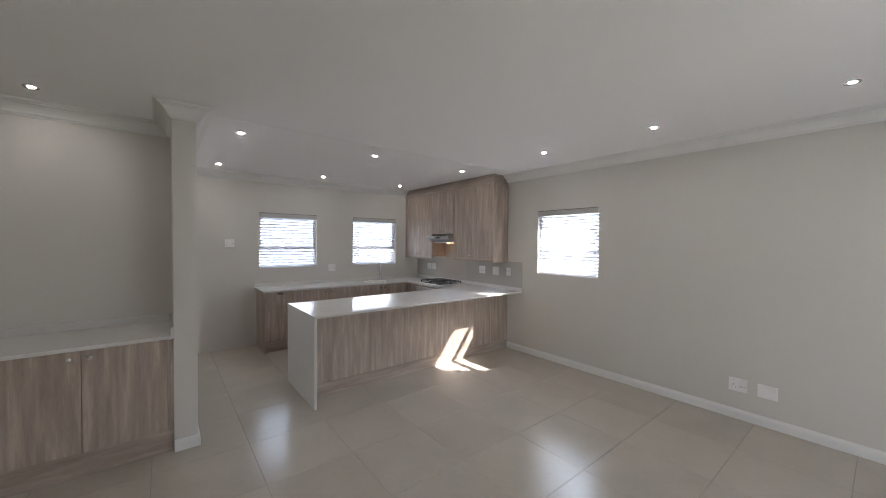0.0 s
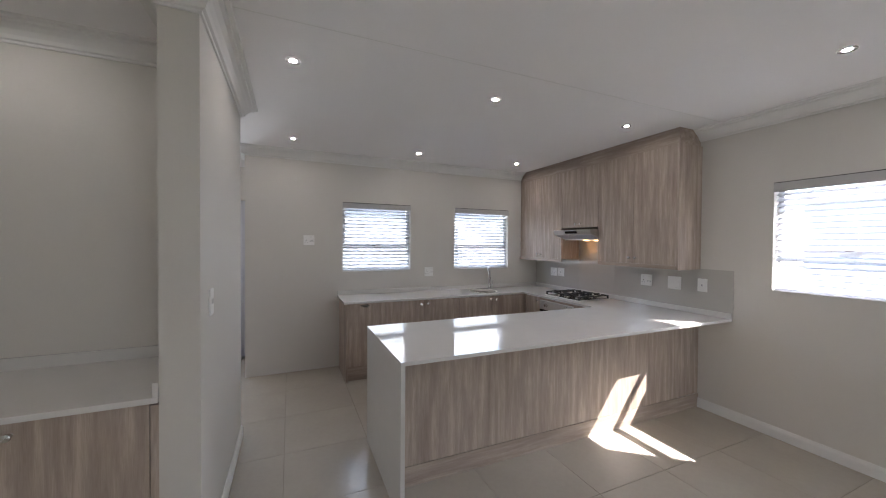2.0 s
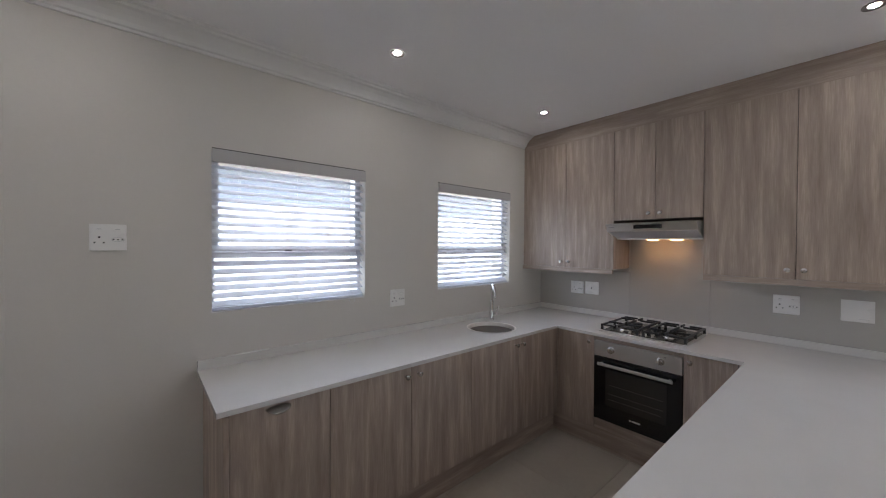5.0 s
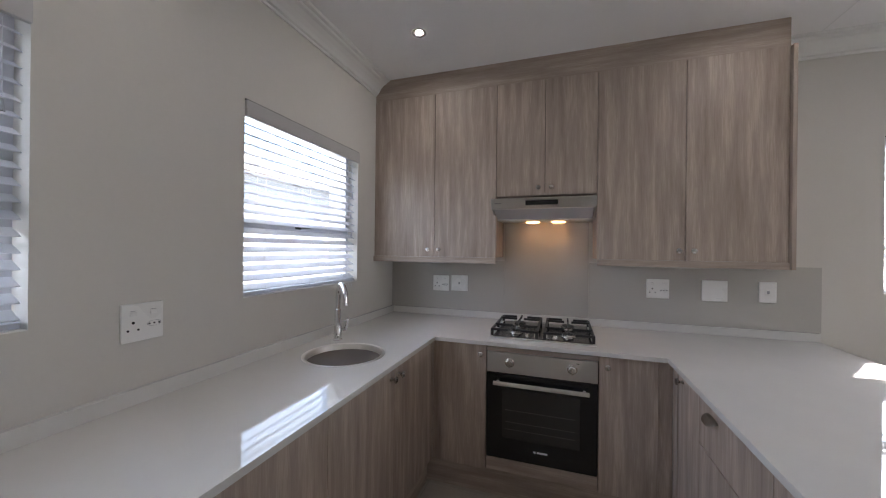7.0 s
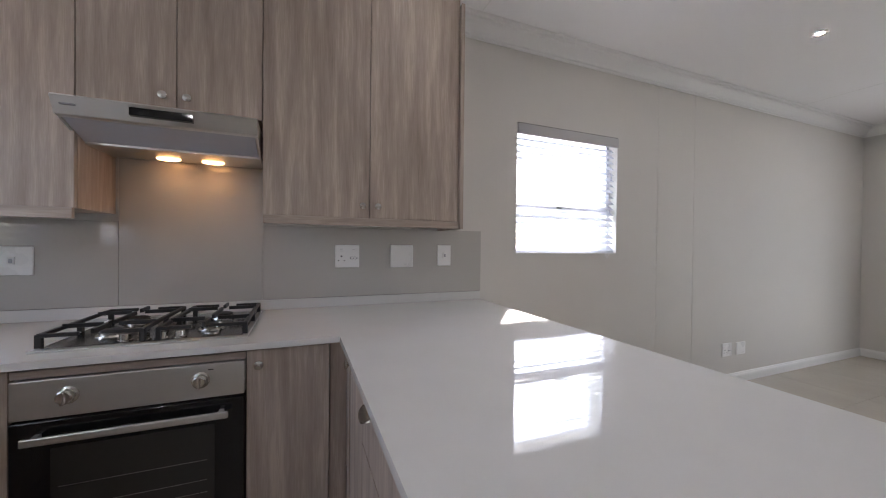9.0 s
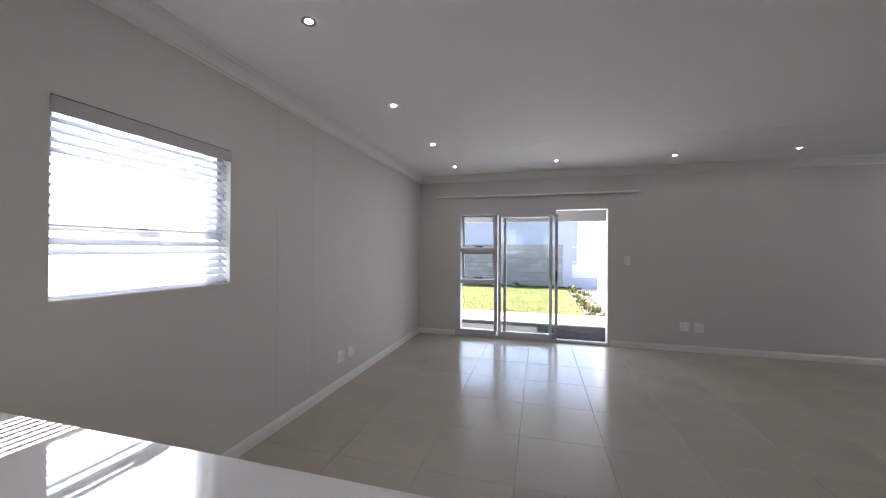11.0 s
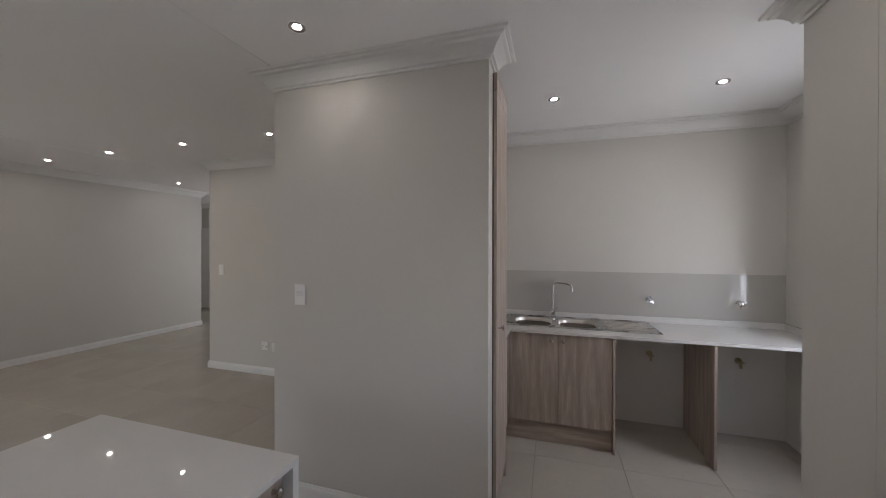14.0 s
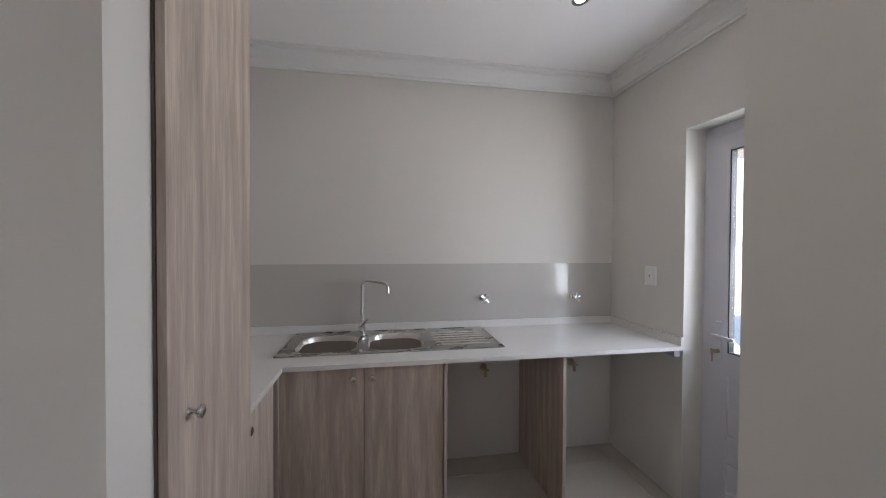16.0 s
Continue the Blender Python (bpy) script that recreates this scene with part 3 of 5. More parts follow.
def pillar_tap(x, y, z, rz, h, reach, label, square=False):
    """Spout towards local -y, lever to local +x."""
    t = thing("mixer_tap", x, y, z, rz, label, "tap", "mixer taps")
    bm = bmesh.new()
    lathe(bm, [(0, 0), (0.027, 0), (0.027, 0.006), (0.022, 0.010), (0.021, 0.075), (0.018, 0.082), (0, 0.082)], 28)
    part("base", bm, M_CHROME, t, smooth=True)
    bm = bmesh.new()
    if square:
        c = 0.035
        pts = [(0, 0, 0.08), (0, 0, h - c)] + [(0, -c + p[0], h - c + p[2]) for p in [(c * math.cos(radians(a)), 0, c * math.sin(radians(a))) for a in range(0, 91, 15)]]
        pts = [(p[0], p[1], p[2]) for p in pts] + [(0, -reach + 0.03, h - 0.012), (0, -reach + 0.010, h - 0.020), (0, -reach, h - 0.038), (0, -reach - 0.004, h - 0.078)]
    else:
        c = reach / 2
        pts = [(0, 0, 0.08), (0, 0, h - c)] + [(0, -c + c * math.cos(radians(a)), h - c + c * math.sin(radians(a))) for a in range(15, 181, 15)] + [(0, -reach, h - c - 0.04)]
    tube(bm, pts, 0.0115 if square else 0.0135, 16)
    if not square:
        lathe(bm, [(0, 0.08), (0.0185, 0.08), (0.0185, 0.17), (0.0135, 0.175), (0, 0.175)], 20)
    part("spout", bm, M_CHROME, t, smooth=True)
    bm = bmesh.new()
    if square:
        tube(bm, [(-0.016, -0.004, 0.045), (-0.040, -0.012, 0.050)], 0.017, 16)
        tube(bm, [(-0.036, -0.012, 0.055), (-0.044, -0.034, 0.080), (-0.050, -0.058, 0.104)], [0.014, 0.012, 0.009], 12)
    else:
        tube(bm, [(0.018, 0, 0.05), (0.042, 0, 0.05)], 0.014, 16)
        tube(bm, [(0.040, 0, 0.052), (0.052, -0.004, 0.085), (0.060, -0.006, 0.125)], [0.009, 0.007, 0.006], 10)
    part("lever", bm, M_CHROME, t, "chrome tap lever", smooth=True)
    return t


pillar_tap(3.035, 5.405, ZT, -38, 0.315, 0.13, "chrome swan-neck mixer tap beside the round basin")

# upper cabinets: fronts at x = 3.667, facing west
def wall_unit(y, doors, z0, z1, label, knobs, kz):
    t = thing("wall_cabinet", 3.667, y, z0, -90, label, "wall cabinet", "kitchen wall cabinets")
    box("body", (0.018, doors[-1] - 0.018, 0.0205, 0.312, 0.019, z1 - z0), M_GAP_SHADE, t, label="cabinet carcass darkened to paint the shade in the door gaps")
    for x0 in (0.001, doors[-1] - 0.0175):
        box("side_panel", (x0, x0 + 0.0165, 0.0205, 0.312, 0.0, z1 - z0), M_WOOD, t)
    box("bottom_panel", (0.018, doors[-1] - 0.018, 0.0205, 0.312, 0.0, 0.0185), M_WOODX, t)
    for a, b in zip(doors, doors[1:]):
        door_panel(t, a, b, 0.0, z1 - z0)
    for k in knobs:
        knob(t, k, 0, kz)
    return t


wall_unit(5.52, [0, 0.455, 0.890], 1.362, 2.50, "tall two-door oak-look wall cabinet in the corner", [0.415, 0.495], 0.05)
wall_unit(4.63, [0, 0.308, 0.614], 1.765, 2.50, "short two-door oak-look wall cabinet above the hood", [0.268, 0.348], 0.045)
wall_unit(4.016, [0, 0.461, 0.926], 1.364, 2.50, "tall two-door oak-look wall cabinet by the peninsula", [0.425, 0.497], 0.055)
f = thing("wall_cabinet_end", 3.645, 3.07, 1.325, 0, "oak-look end panel of the wall cabinets", "panel")
box("panel", (0, 0.333, 0, 0.0185, 0, 1.174), M_WOOD, f, 0.001)
f = thing("filler_strip", 3.675, 5.5205, 1.362, 0, "oak-look filler strip between wall cabinet and wall", "panel")
box("panel", (0, 0.018, 0, 0.039, 0, 1.138), M_WOOD, f)


def lightrail(y0, y1, z0, z1):
    t = thing("light_rail", 3.66, y0, z0, 0, "oak-look light rail under the wall cabinets", "panel", "light rails")
    bm = bmesh.new()
    L = y1 - y0
    cube(bm, -L / 2, L / 2, -0.009, 0.009, 0, z1 - z0 - 0.001, 0.001)
    ob = part("rail", bm, M_WOODX, t)
    ob.location, ob.rotation_euler = (0.009, L / 2, 0), (0, 0, radians(90))
    return t


lightrail(4.635, 5.555, 1.322, 1.362)
lightrail(3.089, 4.012, 1.326, 1.364)
crown = thing("cabinet_crown", 3.66, 3.0885, 2.5005, 0, "oak-look crown board between wall cabinets and ceiling", "panel")
bm = bmesh.new()
# the free end is shaped to meet the cornice on the wall
prof = [(0.318, 0.0), (0.318, 0.045), (0.27, 0.092), (0.23, 0.120), (0.205, 0.1495), (0.010, 0.1495), (0.010, 0.0)]
L = NY - 0.005 - 3.0885
ends = [[bm.verts.new((px, yy, pz)) for px, pz in prof] for yy in (0.0, L)]
for i in range(len(prof)):
    j = (i + 1) % len(prof)
    bm.faces.new((ends[0][i], ends[0][j], ends[1][j], ends[1][i]))
bm.faces.new(ends[0]), bm.faces.new(ends[1])
bmesh.ops.transform(bm, matrix=Matrix.Rotation(radians(-90), 4, "Z"), verts=bm.verts)
ob = part("board", bm, M_WOODX, crown)
ob.rotation_euler = (0, 0, radians(90))


# extractor hood
hood = thing("extractor_hood", 3.98, 4.335, 1.608, -90, "slim stainless steel extractor hood with two warm lamps", "extractor hood")
HW = 0.309
bm = bmesh.new()
pr = [(-0.426, 0.128), (-0.432, 0.122), (-0.405, 0.066), (-0.382, 0.062), (-0.382, 0.075), (-0.05, 0.075), (-0.05, 0.128)]
a = [bm.verts.new((-HW, y, z)) for y, z in pr]
b = [bm.verts.new((HW, y, z)) for y, z in pr]
for i in range(len(pr)):
    j = (i + 1) % len(pr)
    bm.faces.new((a[i], a[j], b[j], b[i]))
bm.faces.new(a), bm.faces.new(b)
for s in (-1, 1):
    q = [(-0.382, 0.074), (-0.382, 0.060), (-0.24, 0.004), (-0.012, 0.0), (-0.012, 0.074)]
    c = [bm.verts.new((s * HW, y, z)) for y, z in q]
    d = [bm.verts.new((s * (HW - 0.008), y, z)) for y, z in q]
    for i in range(5):
        j = (i + 1) % 5
        bm.faces.new((c[i], c[j], d[j], d[i]))
    bm.faces.new(c), bm.faces.new(d)
part("canopy", bm, M_STEEL, hood)
bm = bmesh.new()
q = [(-0.392, 0.066), (-0.25, 0.012), (-0.25, 0.022), (-0.392, 0.076)]
c = [bm.verts.new((-HW + 0.012, y, z)) for y, z in q]
d = [bm.verts.new((HW - 0.012, y, z)) for y, z in q]
for i in range(4):
    j = (i + 1) % 4
    bm.faces.new((c[i], c[j], d[j], d[i]))
bm.faces.new(c), bm.faces.new(d)
part("filter", bm, M_ALUD, hood, "pale metal grease filter")
box("lamp_panel", (-HW + 0.01, HW - 0.01, -0.248, -0.02, 0.004, 0.030), M_STEEL, hood)
for lx in (-0.075, 0.095):
    bm = bmesh.new()
    lathe(bm, [(0, -0.006), (0.020, -0.006), (0.030, -0.002), (0.032, 0.004), (0, 0.004)], 24)
    ob = part("lamp", bm, M_WARM, hood, "glowing warm hood lamp")
    ob.location = (lx, -0.092, 0.0)
    ob.scale = (1.45, 0.7, 1)
ob = box("control_panel", (-0.095, 0.095, -0.4335, -0.410, 0.082, 0.110), M_BLACKGLASS, hood)
ob = box("mark", (-0.285, -0.245, -0.4285, -0.410, 0.094, 0.099), M_GREYMARK, hood)
for lx in (0.075, -0.095):
    d = bpy.data.lights.new("hood_lamp", "SPOT")
    d.energy, d.color, d.spot_size, d.spot_blend, d.shadow_soft_size = 0.045, (1.0, 0.55, 0.22), radians(150), 0.9, 0.02
    ob = new("hood_lamp", d)
    ob.matrix_world = look((3.885, 4.325 + lx, 1.598), (3.90, 4.325 + lx, 0.9))

# gas hob
hob = thing("gas_hob", 3.645, 4.325, ZT, -90, "four-burner stainless gas hob with black cast iron grates", "hob")
bm = bmesh.new()
cube(bm, -0.29, 0.29, -0.255, 0.255, 0.0005, 0.007, 0.002)
part("tray", bm, M_STEEL, hob)
box("hob_plate", (-0.272, 0.272, -0.232, 0.24, 0.0065, 0.0088), M_TRAY, hob, 0.0008, "dark reflective hob plate")
for bx in (-0.15, 0.15):
    for by, r in ((-0.105, 0.032), (0.12, 0.040)):
        bm = bmesh.new()
        lathe(bm, [(0, 0.009), (r + 0.012, 0.009), (r + 0.010, 0.014), (r, 0.016), (r, 0.024), (0, 0.024)], 28)
        ob = part("burner", bm, M_KNOB, hob, smooth=True)
        ob.location = (bx, by, 0)
        bm = bmesh.new()
        lathe(bm, [(0, 0.024), (r - 0.003, 0.024), (r - 0.002, 0.029), (r - 0.010, 0.032), (0, 0.032)], 28)
        part("burner_cap", bm, M_IRON, ob, smooth=True)
    bm = bmesh.new()
    z = 0.052
    w, dd = 0.128, 0.222
    for x in (-w, w):
        cube(bm, x - 0.007, x + 0.007, -dd, dd, z - 0.012, z, 0.002)
        for y in (-dd, 0.0, dd):
            cube(bm, x - 0.008, x + 0.008, y - 0.008, y + 0.008, 0.0088, z - 0.002, 0.001)
    for y in (-dd, dd):
        for sx in (-1, 1):
            cube(bm, min(sx * 0.035, sx * w), max(sx * 0.035, sx * w), y - 0.007, y + 0.007, z - 0.012, z, 0.002)
    for by in (-0.105, 0.12):
        for sx in (-1, 1):
            cube(bm, min(sx * 0.022, sx * w), max(sx * 0.022, sx * w), by - 0.005, by + 0.005, z - 0.008, z + 0.006, 0.001)
    for y0, y1 in ((-dd - 0.004, -0.13), (-0.08, 0.095), (0.145, dd + 0.004)):
        cube(bm, -0.005, 0.005, y0, y1, z - 0.008, z + 0.007, 0.001)
    ob = part("grate", bm, M_IRON, hob)
    ob.location = (bx, 0, 0)
for i in range(4):
    bm = bmesh.new()
    lathe(bm, [(0, 0.009), (0.021, 0.009), (0.021, 0.012), (0.016, 0.014), (0.015, 0.032), (0, 0.033)], 20)
    ob = part("hob_knob", bm, M_KNOB, hob, "silver hob control knob", smooth=True)
    ob.location = (-0.075 + i * 0.05, -0.205, 0)

# oven
oven = thing("oven", 3.32, 4.613, 0, -90, "built-in oven with a black glass door and steel controls", "oven")
OW = 0.583
box("body", (0.003, OW - 0.003, 0.022, 0.56, 0.256, 0.865), M_GAP_SHADE, oven)
box("control_fascia", (0.004, OW - 0.004, -0.010, 0.021, 0.731, 0.842), M_STEEL, oven, 0.002, "brushed steel oven control panel")
box("rail", (0.001, OW - 0.001, 0.0, 0.018, 0.846, 0.868), M_WOODX, oven, 0.0)
box("oven_door", (0.004, OW - 0.004, -0.012, 0.021, 0.256, 0.725), M_BLACKGLASS, oven, 0.003, "black glass oven door")
box("window", (0.092, OW - 0.088, -0.0128, -0.0121, 0.375, 0.645), M_OVENGLASS, oven, label="tinted oven window")
for z in (0.425, 0.465, 0.53):
    box("rack", (0.11, OW - 0.11, -0.0134, -0.0129, z, z + 0.0012), M_RACK, oven, label="oven rack seen through the window")
bm = bmesh.new()
cube(bm, 0.045, OW - 0.045, -0.052, -0.042, 0.672, 0.694, 0.003)
for x in (0.06, OW - 0.075):
    cube(bm, x, x + 0.014, -0.044, -0.011, 0.676, 0.690, 0.001)
part("handle", bm, M_STEEL, oven, "flat steel oven handle")
for x in (0.13, 0.455):
    bm = bmesh.new()
    lathe(bm, [(0, 0), (0.026, 0), (0.026, 0.003), (0.020, 0.005), (0.019, 0.024), (0.016, 0.027), (0, 0.027)], 28)
    cube(bm, -0.004, 0.004, -0.019, 0.019, 0.02, 0.033, 0.001)
    ob = part("oven_knob", bm, M_KNOB, oven, "silver oven knob", smooth=True)
    ob.location, ob.rotation_euler = (x, -0.010, 0.792), (radians(90), 0, 0)
for x0, x1 in ((0.262, 0.274), (0.280, 0.335)):
    box("mark", (x0, x1, -0.0130, -0.0121, 0.318, 0.328), M_PLASTIC, oven, label="small pale maker's mark")
box("mark", (0.475, 0.490, -0.0112, -0.0101, 0.822, 0.825), M_HOLE, oven, label="small dark print")
door_panel(oven, 0, OW, 0.178, 0.252, name="drawer", material=M_WOODX)


# ---- sockets and switches (front faces local -y) ----
def plate(x, y, z, rz, kind, label, w=0.10, h=0.10, proud=0.010):
    name = {"socket": "wall_socket", "switch": "light_switch", "blank": "blank_plate", "isolator": "isolator_switch"}[kind]
    t = thing(name, x, y, z, rz, label, "socket" if kind == "socket" else "switch", "sockets and switches")
    box("plate", (-w / 2, w / 2, -proud, -0.0005, -h / 2, h / 2), M_PLASTIC, t, 0.003)
    f = -proud - 0.0005
    if kind == "socket":
        for sx in (-0.24, 0.24):
            box("rocker", (sx * w - 0.010, sx * w + 0.010, f - 0.002, f + 0.002, h * 0.22 - 0.005, h * 0.22 + 0.007), M_PLASTIC, t, 0.001)
            box("rocker_mark", (sx * w - 0.008, sx * w + 0.008, f - 0.0004, f + 0.001, h * 0.22 + 0.010, h * 0.22 + 0.0115), M_GREYMARK, t)
        for px, pz, r in ((-0.24 * w, 0.00, 0.0045), (-0.36 * w, -0.024, 0.0035), (-0.12 * w, -0.024, 0.0035), (0.14 * w, -0.010, 0.003), (0.26 * w, -0.010, 0.003), (0.38 * w, -0.010, 0.003)):
            bm = bmesh.new()
            lathe(bm, [(0, -0.0003), (r, -0.0003), (r, 0.001), (0, 0.001)], 12, Matrix.Translation((px, f, pz)) @ Matrix.Rotation(radians(90), 4, "X"))
            part("pin_hole", bm, M_HOLE, t)
        bm = bmesh.new()
        lathe(bm, [(0.020, -0.0002), (0.021, 0.0004), (0.022, -0.0002)], 20, Matrix.Translation((0.26 * w, f, -0.010)) @ Matrix.Rotation(radians(90), 4, "X") @ Matrix.Diagonal((1, 0.45, 1, 1)))
        part("outlet_rim", bm, M_GREYMARK, t)
    elif kind == "switch":
        box("rocker", (-w * 0.30, -0.001, f - 0.002, f + 0.002, -0.010, 0.014), M_PLASTIC, t, 0.001)
        box("rocker", (0.001, w * 0.30, f - 0.002, f + 0.002, -0.010, 0.014), M_PLASTIC, t, 0.001)
        box("rocker_mark", (-w * 0.28, w * 0.28, f - 0.0004, f + 0.001, 0.0165, 0.018), M_GREYMARK, t)
    elif kind == "isolator":
        box("rocker", (-0.012, 0.012, f - 0.004, f + 0.002, -0.016, 0.016), M_PLASTIC, t, 0.002)
        box("rocker_mark", (-0.006, 0.006, f - 0.0046, f - 0.0042, -0.009, 0.009), M_GREYMARK, t)
    else:
        box("rocker_mark", (0.006, 0.045, f - 0.0003, f + 0.0006, -h * 0.36, -h * 0.36 + 0.001), M_GREYMARK, t)
    return t


plate(0.572, NY, 1.585, 0, "socket", "white socket set high on the north wall", 0.125, 0.12)
plate(2.135, NY, 1.165, 0, "socket", "white socket above the worktop between the windows", 0.125, 0.125)
SX = EX - 0.007
plate(SX, 5.112, 1.15, -90, "socket", "white socket on the glass splashback by the corner", 0.13, 0.12)
plate(SX, 4.962, 1.155, -90, "isolator", "white isolator switch beside the hob", 0.13, 0.12)
plate(SX, 3.622, 1.172, -90, "socket", "white socket on the splashback", 0.13, 0.125)
plate(SX, 3.312, 1.172, -90, "blank", "white blank cover plate on the splashback", 0.135, 0.13)
plate(SX, 3.045, 1.176, -90, "isolator", "narrow white isolator switch at the end of the splashback", 0.085, 0.125)
plate(EX, 0.255, 0.315, -90, "socket", "white socket low on the east wall", 0.135, 0.12)
plate(EX, 0.050, 0.312, -90, "blank", "white blank plate low on the east wall", 0.135, 0.115)
plate(0, 2.985, 1.262, 90, "switch", "white light switch on the pantry wall", 0.076, 0.13)
plate(-1.64, 0.450, 1.268, 90, "switch", "white light switch at the hall corner", 0.075, 0.13)
plate(-1.64, 1.14, 0.355, 90, "socket", "white socket low on the nook wall", 0.10, 0.10)
plate(-1.64, 1.305, 0.345, 90, "socket", "white socket low on the nook wall by the cabinet", 0.13, 0.10)
plate(0.0, SY, 0.348, 180, "socket", "white socket low on the south wall", 0.12, 0.13)
plate(-0.18, SY, 0.345, 180, "socket", "white television socket low on the south wall", 0.12, 0.13)
plate(0.745, SY, 1.278, 180, "switch", "white light switch beside the sliding door", 0.08, 0.13)
plate(-1.293, UY, 1.275, 0, "isolator", "white isolator switch on the utility wall", 0.09, 0.12)


# ---- downlights ----
def downlight(x, y):
    t = thing("downlight", x, y, H, 0, "recessed chrome downlight glowing in the white ceiling", "ceiling light", "ceiling downlights")
    bm = bmesh.new()
    lathe(bm, [(0.041, -0.0003), (0.041, -0.004), (0.038, -0.006), (0.022, -0.003), (0.021, -0.0003)], 28)
    part("ring", bm, M_RING, t, smooth=True)
    bm = bmesh.new()
    lathe(bm, [(0, -0.002), (0.0185, -0.002), (0.0185, -0.0004), (0, -0.0004)], 28)
    part("lamp", bm, M_LAMP, t, "bright lamp")
    return t


GX = [3.205, 1.78, 0.38, -0.93]
first = downlight(GX[0], 5.0)
spots = [(3.205, y) for y in (3.28, 1.87, 0.72, -0.43, -1.57)]
spots += [(1.80, 5.03), (0.39, 5.00), (1.79, 3.26), (0.378, 3.27), (1.775, -1.55), (0.334, -1.62), (-0.953, -1.61), (-2.607, -1.62), (-4.03, -2.56)]
spots += [(-0.933, 0.726), (-0.93, 1.87), (-0.933, -0.428), (-0.90, 3.02), (-0.885, 4.495), (-0.918, 5.555)]
for x, y in spots:
    copy_thing(first, Matrix.Translation((x, y, H)))


# ---- windows and blinds (built facing local -y, origin at the sill's inner left corner) ----
def window(name, x, y, rz, w, z0=WZ[0], z1=WZ[1]):
    t = thing(name, x, y, z0, rz, "white aluminium window with a fixed lower light and an opening upper light", "window", "blinded windows")
    t["kind"] = "structure"
    h = z1 - z0
    ya, yb = 0.078, 0.115
    fr = 0.022
    bm = bmesh.new()
    cube(bm, 0, fr, ya, yb, 0, h)
    cube(bm, w - fr, w, ya, yb, 0, h)
    cube(bm, fr, w - fr, ya, yb, 0, fr)
    cube(bm, fr, w - fr, ya, yb, h - fr, h)
    cube(bm, fr, w - fr, ya, yb, 0.290, 0.322)
    part("window_frame", bm, M_ALU, t)
    bm = bmesh.new()
    s = 0.020
    for b in ((fr, fr + s, 0.324, h - fr), (w - fr - s, w - fr, 0.324, h - fr), (fr + s, w - fr - s, 0.324, 0.324 + s), (fr + s, w - fr - s, h - fr - s, h - fr)):
        cube(bm, b[0], b[1], ya - 0.008, yb - 0.008, b[2], b[3])
    part("sash", bm, M_ALU, t, "white opening sash")
    bm = bmesh.new()
    cube(bm, w / 2 - 0.06, w / 2 + 0.06, ya - 0.014, ya - 0.009, 0.334, 0.346)
    cube(bm, w / 2 - 0.06, w / 2 - 0.02, ya - 0.016, ya - 0.009, 0.326, 0.350)
    part("window_handle", bm, M_RUBBER, t, "black window stay handle")
    for b in ((fr + 0.001, w - fr - 0.001, fr + 0.001, 0.289), (fr + s + 0.001, w - fr - s - 0.001, 0.324 + s + 0.001, h - fr - s - 0.001)):
        p = box("pane", (b[0], b[1], ya + 0.020, ya + 0.024, b[2], b[3]), M_GLASS, t)
        p.visible_shadow = False
    return t


